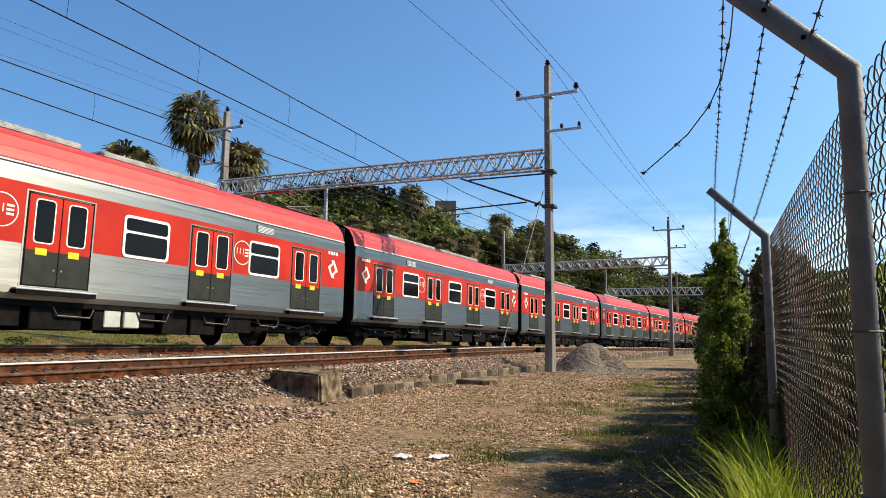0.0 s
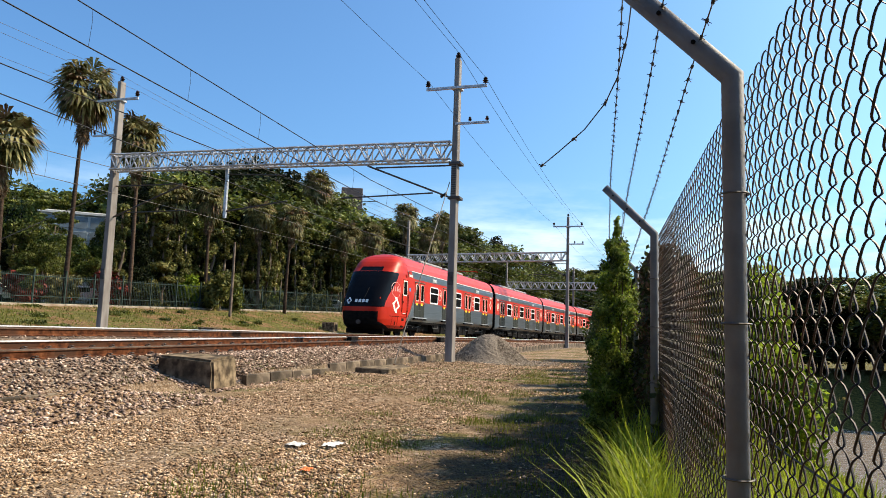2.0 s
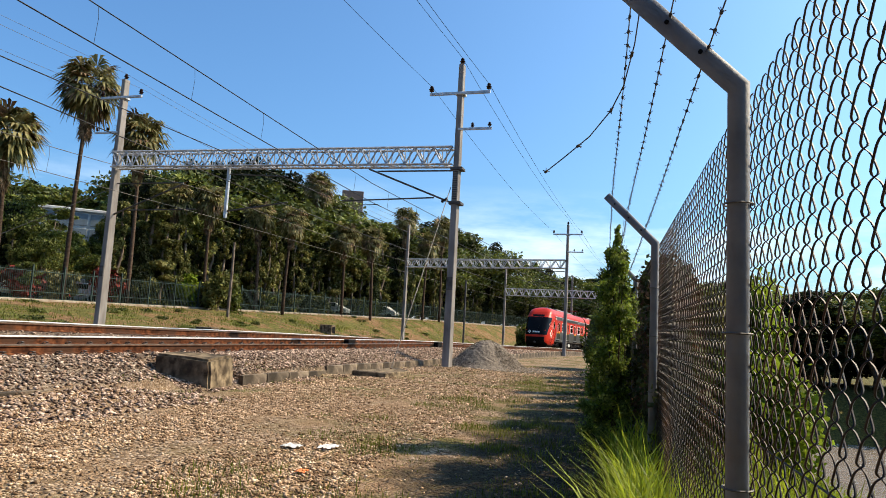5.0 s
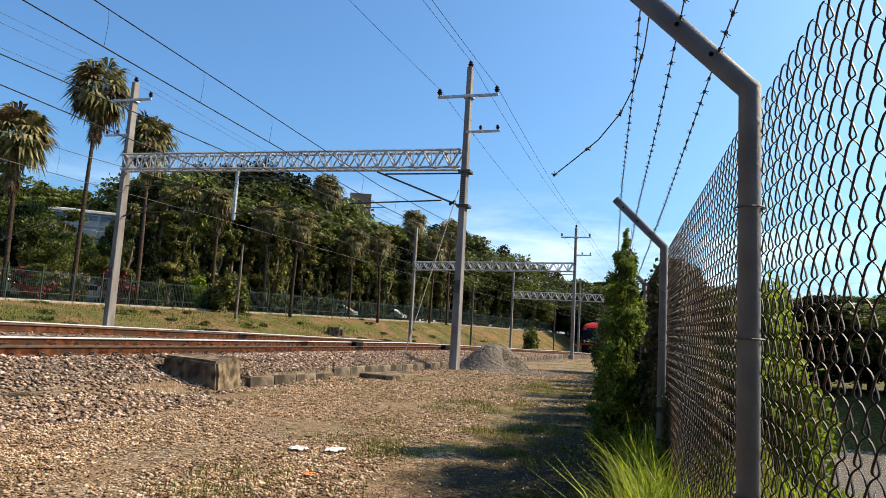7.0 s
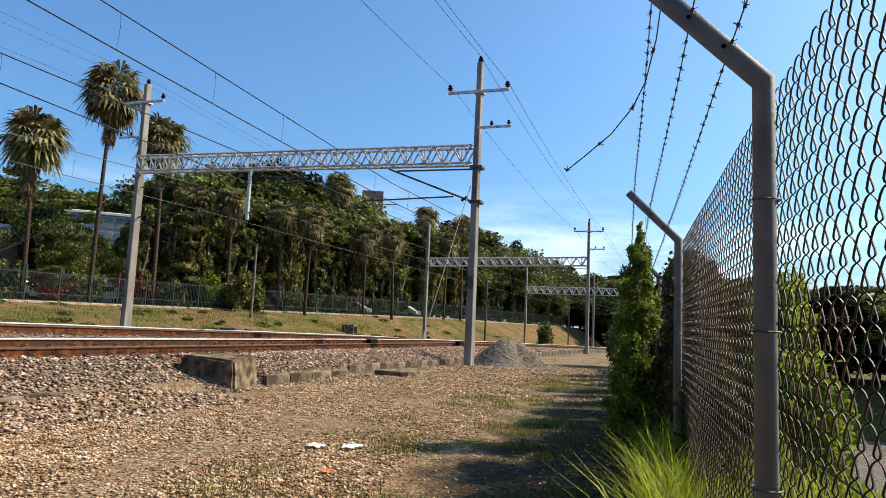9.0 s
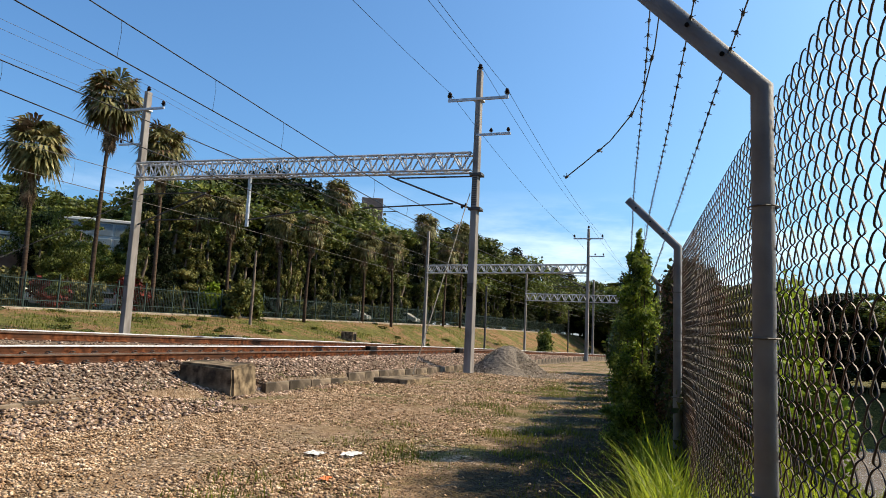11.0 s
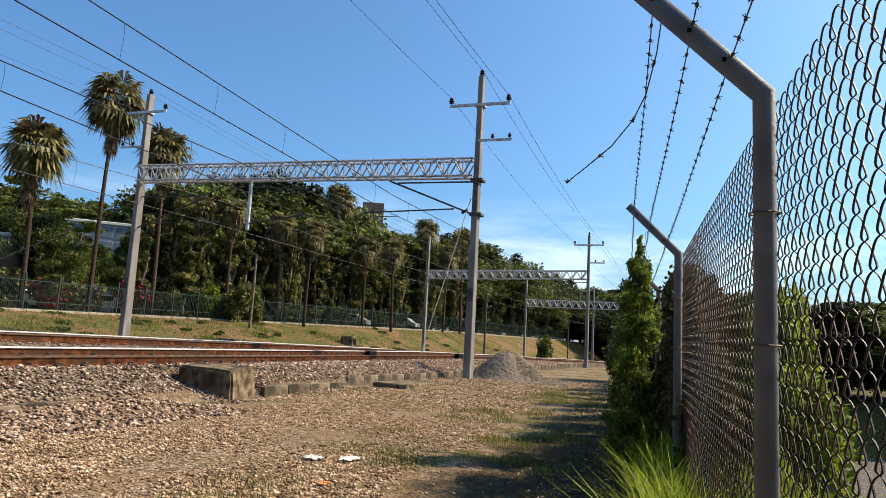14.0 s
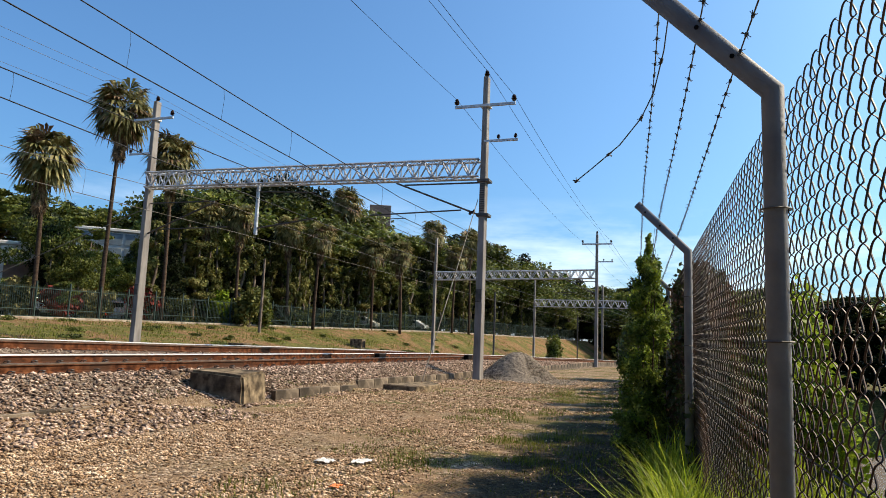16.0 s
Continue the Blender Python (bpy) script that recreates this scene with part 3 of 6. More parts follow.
mast_2 = mast(-7.2, 60.0, -0.25, 11.36)
arms(mast_2, 10.5, 8.95)
insulator(mast_2, 0, 0, 11.36)
mast_2l = mast(-22.0, 60.0, 0.6, 10.4, 0.3, 0.22)
mast_3l = mast(-19.9, 95, 0.05, 10.4, 0.34, 0.26)
mast_3r = mast(-10.6, 95, -0.2, 9.9, 0.34, 0.26)
mast_4 = mast(-13.4, 150, -1.8, 10.0, 0.34, 0.26)
signal = thing("steel_pole", "slim dark steel pole beside the track", "pole", at=pose(-16.2, 60, 0.0))
part("pole", tubed([(0, 0, -0.3), (0, 0, 5.9)], 0.09, 8), M["dark_steel"], signal)
part("pole_cap", tubed([(0, 0, 5.9), (0, 0, 5.96)], 0.11, 8), M["dark_steel"], signal)
part("foot_plate", boxed(-0.25, 0.25, -0.25, 0.25, -0.1, 0.05, 0.01), M["dark_steel"], signal)
signal2 = copy_thing(signal, pose(-13.9, 95, -0.45))


def truss(x0, x1, y, z0, depth=0.72, width=0.55, pitch=0.62, slope=0.0, label="galvanised steel lattice portal beam across the tracks"):
    """A box lattice girder from x0 (left) to x1 (right); slope: rise of the left end."""
    top = thing("lattice_beam", label, "portal beam", "portal beams")
    n = max(2, round((x1 - x0) / (2 * pitch)))

    def p(i, side, up):
        k = i / (2 * n)
        return Vector((x0 + (x1 - x0) * k, y + side * width / 2, z0 + slope * (1 - k) + up * depth))

    for side in (-1, 1):
        for up in (0, 1):
            part("chord", tubed([p(0, side, up), p(2 * n, side, up)], 0.05, 4), M["galv"], top)
    for side in (-1, 1):
        for i in range(n):
            bm = bmesh.new()
            tube(bm, [p(2 * i, side, 1), p(2 * i + 1, side, 0)], 0.04, 4)
            tube(bm, [p(2 * i + 1, side, 0), p(2 * i + 2, side, 1)], 0.04, 4)
            tube(bm, [p(2 * i + 1, side, 0), p(2 * i + 1, side, 1)], 0.026, 4)
            part("lattice_bar", bm, M["galv"], top)
    for up in (0, 1):
        bm = bmesh.new()
        for i in range(2 * n + 1):
            tube(bm, [p(i, -1, up), p(i, 1, up)], 0.02, 4)
            if i < 2 * n:
                tube(bm, [p(i, -1 if i % 2 else 1, up), p(i + 1, 1 if i % 2 else -1, up)], 0.018, 4)
        part("cross_lacing", bm, M["galv"], top)
    return top


truss(-24.75, -7.85, 26.2, 8.1, slope=0.2, pitch=0.4)
truss(-21.95, -7.35, 60.0, 7.28, slope=-0.25, pitch=0.42)
truss(-19.9, -6.0, 95.0, 6.65, slope=0.0, pitch=0.5, depth=0.95)
truss(-16, -2.0, 150.0, 5.6, pitch=0.8, depth=0.9)


def strand(bm, pts, r, sides=4):
    tube(bm, pts, r, sides, cap=False)


def cantilever(x_mast, y, z_top, z_low, x_wire, d=1):
    top = thing("cantilever_arm", "dark steel cantilever arm holding the overhead wire", "overhead arm", "overhead arms")
    reach = x_wire - x_mast
    part("tie_tube", tubed([(x_mast, y, z_top), (x_mast + reach * 0.85, y, z_top + 0.02)], 0.035, 6), M["dark_steel"], top)
    part("strut_tube", tubed([(x_mast, y, z_low), (x_mast + reach * 0.95, y, z_top + 0.12)], 0.042, 6), M["dark_steel"], top)
    part("steady_tube", tubed([(x_mast + reach * 0.2, y, z_low + 0.22), (x_mast + reach * 1.25, y, z_low + 0.1)], 0.032, 6), M["dark_steel"], top)
    part("registration_arm", tubed([(x_mast + reach * 1.12, y, z_low + 0.12), (x_mast + reach * 1.1, y, z_low - 0.08), (x_mast + reach * 0.82, y, z_low - 0.06)], 0.018, 6), M["dark_steel"], top)
    bm = bmesh.new()
    lathe(bm, [(0.03, -0.15), (0.075, -0.1), (0.04, -0.05), (0.075, 0), (0.04, 0.05), (0.075, 0.1), (0.03, 0.15)], 8)
    part("strut_insulator", bm, M["insulator"], top, at=Matrix.Translation((x_mast + reach * 0.08, y, z_low + (z_top - z_low) * 0.09)) @ pose(0, 0, 0, 0, 60, 0))
    return top


cantilever(-7.75, 25.9, 7.82, 6.5, -11.6)
cantilever(-7.3, 60.0, 7.0, 5.9, -9.9)
# drop tube with its arm under the first beam, over the train's track
drop = thing("drop_tube", "pale drop tube under the lattice beam holding wires", "overhead arm", "overhead arms")
part("tube", tubed([(-18.4, 26.2, 8.15), (-18.4, 26.2, 5.9)], 0.085, 8), M["galv"], drop)
part("arm", tubed([(-18.4, 26.2, 6.2), (-15.3, 26.2, 6.6)], 0.035, 6), M["dark_steel"], drop)
part("tie", tubed([(-18.4, 26.2, 7.9), (-15.4, 26.2, 7.75)], 0.03, 6), M["dark_steel"], drop)
drop2 = thing("mast_bracket", "dark steel arm from the far mast holding wires", "overhead arm", "overhead arms")
part("strut", tubed([(-24.8, 26.5, 6.1), (-21.0, 26.5, 7.55)], 0.04, 6), M["dark_steel"], drop2)
part("tie", tubed([(-24.8, 26.5, 7.6), (-21.0, 26.5, 7.6)], 0.03, 6), M["dark_steel"], drop2)
part("steady", tubed([(-24.0, 26.5, 6.3), (-20.2, 26.5, 6.35)], 0.03, 6), M["dark_steel"], drop2)


def overhead(lat, contact, messenger, s_list, label, mat, r=0.011):
    """A catenary: messenger and contact wire with droppers. s_list: the supports."""
    top = thing("overhead_wires", label, "overhead line", "overhead lines")
    mbm, cbm = bmesh.new(), bmesh.new()
    for a, b in zip(s_list, s_list[1:]):
        n = 10
        mp, cp = [], []
        for i in range(n + 1):
            s = a + (b - a) * i / n
            x, y = arc(lat, s)
            mp.append((x, y, messenger(s, i / n)))
            cp.append((x, y, contact(s)))
        strand(mbm, mp, r)
        strand(cbm, cp, r)
        m = max(3, round((b - a) / 3.4))
        for i in range(m):
            k = (i + 0.5) / m
            s = a + (b - a) * k
            x, y = arc(lat, s)
            part("dropper", tubed([(x, y, contact(s)), (x + 0.05, y, messenger(s, k) - 0.3), (x + 0.01, y, messenger(s, k))], 0.006, 4), mat, top)
    part("messenger_wire", mbm, mat, top)
    part("contact_wire", cbm, mat, top)
    return top


def near_contact(s):
    return 6.72 - 0.012 * (s - 26) if s > 26 else 6.72 + 0.042 * (26 - s)


def far_contact(s):
    return 6.42 - 0.014 * (s - 26) if s > 26 else 6.42 + 0.031 * (26 - s)


def outer_contact(s):
    return 6.2 - 0.014 * max(0, s - 26)


SUPPORTS = [-10, 26.3, 61, 96, 150]
overhead(12.0, near_contact, lambda s, k: near_contact(s) + 0.80 + 0.09 * 4 * k * (1 - k), SUPPORTS, "dark overhead contact line with droppers over the track", M["wire"], 0.017)
overhead(15.6, far_contact, lambda s, k: 7.62 - 0.002 * s - 0.014 * max(0, s - 26), SUPPORTS, "dark overhead contact line with droppers over the train", M["wire"], 0.017)
overhead(20.6, outer_contact, lambda s, k: outer_contact(s) + 1.15 - 0.32 * 4 * k * (1 - k), SUPPORTS, "pale overhead contact line with droppers", M["wire_pale"], 0.012)


def span_wires(name, label, pts_list, r, mat, sag=0.5):
    top = thing(name, label, "cable", "cables")
    for a, b in pts_list:
        a, b = Vector(a), Vector(b)
        n = 12
        part("cable", tubed([a.lerp(b, i / n) - Vector((0, 0, sag * 4 * (i / n) * (1 - i / n))) for i in range(n + 1)], r, 4), mat, top)
    return top


masts = [((-8.2, -12.5, 0.1)), (-7.6, 25.9, 0.0), (-7.2, 60.0, -0.85), (-5.6, 95, -2.2)]
for dx, dz in ((-1.2, 11.3), (0.0, 12.5), (1.2, 11.3)):
    span_wires("feeder_line", "thin dark feeder cable strung from mast to mast",
               [((a[0] + dx, a[1] - 0.15, a[2] + dz), (c[0] + dx, c[1] - 0.15, c[2] + dz)) for a, c in zip(masts, masts[1:])], 0.010, M["wire"], 0.45)
for dx, dz in ((-1.2, 11.3), (0.0, 12.2), (1.2, 11.3)):
    span_wires("feeder_line", "thin pale feeder cable strung from the far mast",
               [((-25.5 + dx, -12, 1.4 + dz), (-24.95 + dx, 26.4, 0.9 + dz)), ((-24.95 + dx, 26.4, 0.9 + dz), (-22 + dx, 60, -1.0 + dz))], 0.008, M["wire_pale"], 0.4)
guy = thing("guy_wire", "pale steel guy wire anchored to a concrete slab", "guy wire")
part("stay", tubed([(-7.78, 25.75, 7.1), (-7.75, 20.2, 0.08)], 0.018, 6), M["wire_pale"], guy)
part("anchor_rod", tubed([(-7.75, 20.28, 0.18), (-7.75, 20.0, -0.05)], 0.03, 6), M["rust"], guy)
guy2 = thing("guy_wire", "pale steel guy wire from the far mast", "guy wire")
part("stay", tubed([(-25.1, 26.4, 7.3), (-32.0, 20.0, 1.4)], 0.02, 6), M["wire_pale"], guy2)

# ---- concrete block, slab, gravel heap, litter ----
bm = bmesh.new()
vs = [bm.verts.new(p) for p in ((-8.72, 12.42, -0.15), (-8.82, 13.46, -0.15), (-10.35, 13.6, -0.15), (-10.28, 12.6, -0.15),
                                 (-8.80, 12.46, 0.60), (-8.88, 13.42, 0.66), (-10.4, 13.5, 0.66), (-10.3, 12.62, 0.64))]
for q in ((3, 2, 1, 0), (4, 5, 6, 7), (0, 1, 5, 4), (1, 2, 6, 5), (2, 3, 7, 6), (3, 0, 4, 7)):
    bm.faces.new([vs[i] for i in q])
bmesh.ops.bevel(bm, geom=list(bm.edges), offset=0.05, segments=2, affect="EDGES")
bmesh.ops.subdivide_edges(bm, edges=list(bm.edges), cuts=2, use_grid_fill=True)
for v in bm.verts:
    v.co += Vector((1, 1, 1)) * 0.018 * noise.noise(v.co * 5)
tagged(part("concrete_block", bm, M["concrete"], None, smooth=False), "rough weathered concrete block set into the ballast", "concrete block")
bm = bmesh.new()
vs = [bm.verts.new((x, y, z)) for z in (-0.1, 0.17) for x, y in ((-7.15, 18.35), (-7.0, 19.9), (-7.85, 21.2), (-8.3, 18.55))]
for q in ((3, 2, 1, 0), (4, 5, 6, 7), (0, 1, 5, 4), (1, 2, 6, 5), (2, 3, 7, 6), (3, 0, 4, 7)):
    bm.faces.new([vs[i] for i in q])
bmesh.ops.bevel(bm, geom=list(bm.edges), offset=0.025, segments=1, affect="EDGES")
tagged(part("anchor_slab", bm, M["concrete"]), "low flat concrete anchor slab in the grass", "concrete slab")


def heap(cx, cy, rx, ry, h):
    vs, fs, n, m = [(cx, cy, h)], [], 48, 22
    for j in range(1, m + 1):
        k = j / m
        for i in range(n):
            a = i * 2 * math.pi / n
            w = 1 + 0.12 * noise.noise((math.cos(a) * 1.3, math.sin(a) * 1.3, 3))
            x, y = cx + math.cos(a) * rx * k * w, cy + math.sin(a) * ry * k * w
            z = h * (math.cos(min(1, k * 1.02) * math.pi) * 0.5 + 0.5) ** 0.8 * (1 + 0.1 * noise.noise((x * 1.1, y * 1.1, 8)))
            vs.append((x, y, z - 0.06 * k + ground_z(x, y) * 1.0 + 0.035 * noise.noise((x * 7, y * 7, 1))))
    vs[0] = (cx, cy, h + ground_z(cx, cy))
    fs += [(0, 1 + i, 1 + (i + 1) % n) for i in range(n)]
    for j in range(m - 1):
        for i in range(n):
            fs.append((1 + j * n + i, 1 + (j + 1) * n + i, 1 + (j + 1) * n + (i + 1) % n, 1 + j * n + (i + 1) % n))
    return mesh_of("gravel_heap", vs, fs, M["pile"], smooth=False)


tagged(new("gravel_heap", heap(-6.75, 29.0, 1.95, 2.4, 1.12)), "heap of grey crushed gravel dumped beside a mast", "gravel heap", kind="stuff")


def litter(x, y, sx, sy, mat, label, seed):
    bm = bmesh.new()
    bmesh.ops.create_grid(bm, x_segments=9, y_segments=9, size=1)
    for v in bm.verts:
        a = v.co.copy()
        v.co = Vector((x + a.x * sx * (1 + 0.3 * noise.noise(a * 2 + Vector((seed, 0, 0)))), y + a.y * sy * (1 + 0.3 * noise.noise(a * 2 + Vector((0, seed, 0)))), 0))
        v.co.z = ground_z(v.co.x, v.co.y) + bumpy(v.co.x, v.co.y) + 0.025 + 0.035 * abs(noise.noise(a * 2.4 + Vector((seed, seed, 0))))
    tagged(part("litter", bm, mat), label, "litter", "litter on the path")


litter(-4.0, 7.4, 0.10, 0.11, M["paper"], "crumpled white paper scrap on the gravel", 1.0)
litter(-3.63, 7.6, 0.10, 0.14, M["paper"], "crumpled white plastic bag on the gravel", 5.0)
litter(-3.2, 6.15, 0.05, 0.07, M["orange"], "small faded orange wrapper on the gravel", 9.0)


# ---- mesh fence beside the path ----
FENCE_H, P1 = 2.36, (0.25, 2.39)


def fence_post(y, tall=FENCE_H):
    x = fence_x(y)
    z = ground_z(x, y)
    top = thing("fence_post", "grey fence post with an arm bent over for barbed wire", "fence post", "fence posts", at=pose(x + 0.012, y, 0, 0, 0, 3.6))
    r = 0.0355
    bm = bmesh.new()
    n = 16
    ring = [(r * math.cos(2 * math.pi * i / n), r * math.sin(2 * math.pi * i / n)) for i in range(n)]
    levels = [[bm.verts.new((a, b, z - 0.4)) for a, b in ring], [bm.verts.new((a, b, tall + (a - r) * 0.41)) for a, b in ring]]
    arm = [bm.verts.new((r + 0.707 * (a - r) - 0.44, b, tall + 0.44 + 0.707 * (a - r))) for a, b in ring]
    levels.append(arm)
    for q, w in zip(levels, levels[1:]):
        for k in range(n):
            f = bm.faces.new((q[k], q[(k + 1) % n], w[(k + 1) % n], w[k]))
            f.smooth = True
    bm.faces.new(levels[0][::-1])
    bm.faces.new(levels[-1])
    part("shaft", bm, M["fence_post"], top)
    for zz in (0.45, 1.05, 1.53, 1.95):
        part("tie_wire", tubed([(r * 1.3 * math.cos(a * math.pi / 6), r * 1.3 * math.sin(a * math.pi / 6), zz) for a in range(13)], 0.0035, 4), M["dark_steel"], top, "dark tie wire")
    for k in (0.30, 0.55, 0.83):
        part("wire_hole", tubed([(r - 0.44 * k - 0.03, -r - 0.002, tall + 0.44 * k - 0.03), (r - 0.44 * k - 0.03, -r + 0.004, tall + 0.44 * k - 0.03)], 0.008, 8), M["black_under"], top)
    return top


POSTS = [-1.55, 2.39, 6.33, 10.3, 14.3, 18.3]
for y in POSTS:
    fence_post(y)


def chain_link(y0, y1, w, v, r, z1):
    """Flattened spirals of wire, each hooked into the next along the fence."""
    vs, fs = [], []
    n = int((y1 - y0) / w)
    # one half-turn: share of the turn, place across the diamond, depth of the wire
    half = ((0.0, 1.0, 0.0), (0.05, 0.95, 0.45), (0.14, 0.75, 0.85), (0.28, 0.43, 1.0), (0.72, -0.43, 1.0), (0.86, -0.75, 0.85), (0.95, -0.95, 0.45))
    for k in range(n):
        yc = y0 + (k + 0.5) * w
        top = z1 + 0.03 * smooth(2.3, 2.8, yc)
        m = int((top - 0.05) / v)
        first = len(vs)
        turns = [(i + f, c * (1 if (i + k) % 2 else -1), d * (1 if (i + k) % 2 else -1)) for i in range(m) for f, c, d in half]
        for f, c, d in turns:
            y = yc + (w * 0.5 + 0.004) * c
            x = fence_x(y) + 0.055 + 0.0085 * d
            z = top - v * f
            for a, b in ((r, 0), (0, r), (-r, 0), (0, -r)):
                vs.append((x + a, y + b * 0.8, z + b * 0.6))
        for j in range(len(turns) - 1):
            q = first + j * 4
            for c in range(4):
                fs.append((q + c, q + (c + 1) % 4, q + 4 + (c + 1) % 4, q + 4 + c))
    return mesh_of("mesh_wire", vs, fs, M["mesh_wire"], smooth=True)


link = thing("chain_link_fence", "rusty chain-link mesh stretched between grey posts", "fence")
part("mesh_wire", chain_link(0.6, 14.3, 0.047, 0.0645, 0.0026, 2.318), None, link)
link["kind"] = "structure"
for zz in (1.2, 0.3):
    part("line_wire", tubed([(fence_x(y) + 0.056, y, zz) for y in [0.1 + 0.5 * i for i in range(29)]], 0.003, 4), M["mesh_wire"], link)


def barbed(pts, name="barbed_wire", label="rusty barbed wire strung along the bent post arms", r=0.0026, every=0.13):
    top = thing(name, label, "barbed wire", "barbed wires")
    pts = [Vector(p) for p in pts]
    bm = bmesh.new()
    tube(bm, pts, r, 5)
    acc = 0.0
    rng = random.Random(len(pts))
    for a, b in zip(pts, pts[1:]):
        d = (b - a)
        u = d.normalized()
        while acc < d.length:
            c = a + u * acc
            for k in range(4):
                v = Vector((rng.uniform(-1, 1), rng.uniform(-0.4, 0.4), rng.uniform(-1, 1))).normalized() * 0.017
                tube(bm, [c - v * 0.4, c + v], 0.0016, 3)
            tube(bm, [c - u * 0.009, c + u * 0.009], 0.006, 5)
            acc += every
        acc -= d.length
    part("strand", bm, M["dark_steel"], top)


for k1, k2 in ((0.26, 0.24), (0.54, 0.59), (0.83, 0.90)):
    line = []
    for a, b in zip(POSTS, POSTS[1:5]):
        for i in range(8):
            t = i / 8
            y = a + (b - a) * t
            k = k1 + (k2 - k1) * smooth(2.39, 6.33, y)
            line.append((fence_x(y) + 0.025 - 0.44 * k, y, FENCE_H + 0.44 * k - 0.012 * 4 * t * (1 - t)))
    barbed(line)
barbed([(-0.04, 2.41, 2.74), (-0.06, 2.42, 2.68), (-0.08, 2.5, 2.57), (-0.12, 2.6, 2.45), (-0.17, 2.68, 2.38), (-0.26, 2.79, 2.31), (-0.38, 2.93, 2.26), (-0.47, 3.02, 2.22)], label="broken barbed wire dangling from a post arm", every=0.24)


# ---- the train ----
BOT, RED0, RED1, CANT = 0.93, 2.08, 3.37, 3.77
SECTION = [(1.40, 0.93), (1.50, 1.05), (1.52, 1.2), (1.52, RED0), (1.52, RED1), (1.505, 3.6), (1.46, CANT), (1.39, 4.06), (1.22, 4.36), (0.9, 4.57), (0.45, 4.68), (0.0, 4.70)]


def car_shell(y0, y1):
    full = SECTION + [(-x, z) for x, z in SECTION[-2::-1]]
    ys = [y0 + (y1 - y0) * i / 12 for i in range(13)]
    vs = [(x, y, z) for y in ys for x, z in full]
    k, fs, idx = len(full), [], []
    for i in range(12):
        for j in range(k - 1):
            fs.append((i * k + j, (i + 1) * k + j, (i + 1) * k + j + 1, i * k + j + 1))
            jj = min(j, k - 2 - j)
            idx.append(2 if jj >= 6 else 1 if jj == 3 else 0)
        fs.append((i * k + k - 1, (i + 1) * k + k - 1, (i + 1) * k, i * k))
        idx.append(3)
    fs.append(tuple(range(k)))
    fs.append(tuple(range(12 * k + k - 1, 12 * k - 1, -1)))
    idx += [3, 3]
    return mesh_of("body_shell", vs, fs, [M["steel"], M["red"], M["roof_red"], M["black_under"]], idx)


def rounded(bm, y0, y1, z0, z1, x0, x1, r, mi=0, seg=4):
    """A slab with rounded corners in the y-z plane, from x0 to x1."""
    pts = []
    for cy, cz, a0 in ((y1 - r, z1 - r, 0), (y0 + r, z1 - r, 90), (y0 + r, z0 + r, 180), (y1 - r, z0 + r, 270)):
        for i in range(seg + 1):
            a = radians(a0 + 90 * i / seg)
            pts.append((cy + r * math.cos(a), cz + r * math.sin(a)))
    lo = [bm.verts.new((x0, y, z)) for y, z in pts]
    hi = [bm.verts.new((x1, y, z)) for y, z in pts]
    n = len(pts)
    f = [bm.faces.new(hi), bm.faces.new(lo[::-1])]
    f += [bm.faces.new((lo[i], lo[(i + 1) % n], hi[(i + 1) % n], hi[i])) for i in range(n)]
    for q in f:
        q.material_index = mi


def slab_part(name, mat, parent, y0, y1, z0, z1, x0, x1, r, label=""):
    bm = bmesh.new()
    rounded(bm, y0, y1, z0, z1, x0, x1, r)
    return part(name, bm, mat, parent, label)


def door(car, yc, side):
    d = part("door", boxed(1.47, 1.524, -0.83, 0.83, 1.19, 3.25, 0.004), M["steel"], car, "double sliding door, red above and dark grey below",
             at=pose(0, yc, 0, 0, 0, 0 if side > 0 else 180))
    part("recess", boxed(1.50, 1.527, -0.79, 0.79, 1.21, 3.22), M["black_under"], d)
    for k in (-1, 1):
        a, b = sorted((0.012 * k, 0.75 * k))
        leaf = bmesh.new()
        box(leaf, 1.51, 1.532, a, b, 1.97, 3.17, 0.004, 0)
        box(leaf, 1.51, 1.532, a, b, 1.24, 1.966, 0.004, 1)
        for f in leaf.faces:
            f.material_index = 1 if f.calc_center_median().z < 1.968 else 0
        part("leaf", leaf, [M["red"], M["dark_paint"]], d)
        c = (a + b) / 2
        slab_part("window_frame", M["cream"], d, c - 0.235, c + 0.235, 2.13, 3.10, 1.52, 1.538, 0.09, "cream rounded window frame")
        slab_part("pane", M["glass_dark"], d, c - 0.205, c + 0.205, 2.16, 3.07, 1.53, 1.5405, 0.07)
        part("sticker", boxed(1.53, 1.536, c - 0.16, c + 0.1, 1.885, 2.03), M["yellow"], d, "yellow warning sticker")
        part("handle", boxed(1.53, 1.545, k * 0.09 - 0.02, k * 0.09 + 0.02, 1.56, 1.60, 0.004), M["steel"], d)
    part("header_strip", boxed(1.53, 1.538, -0.7, 0.7, 3.182, 3.205), M["palm_dead"], d, "thin tan strip over the door")
    part("sill", boxed(1.50, 1.66, -0.95, 0.95, 1.12, 1.16, 0.012), M["galv"], d, "white worn door step")
    part("sill_bracket", boxed(1.46, 1.64, -0.92, 0.92, 1.03, 1.12), M["black_under"], d)
    return d


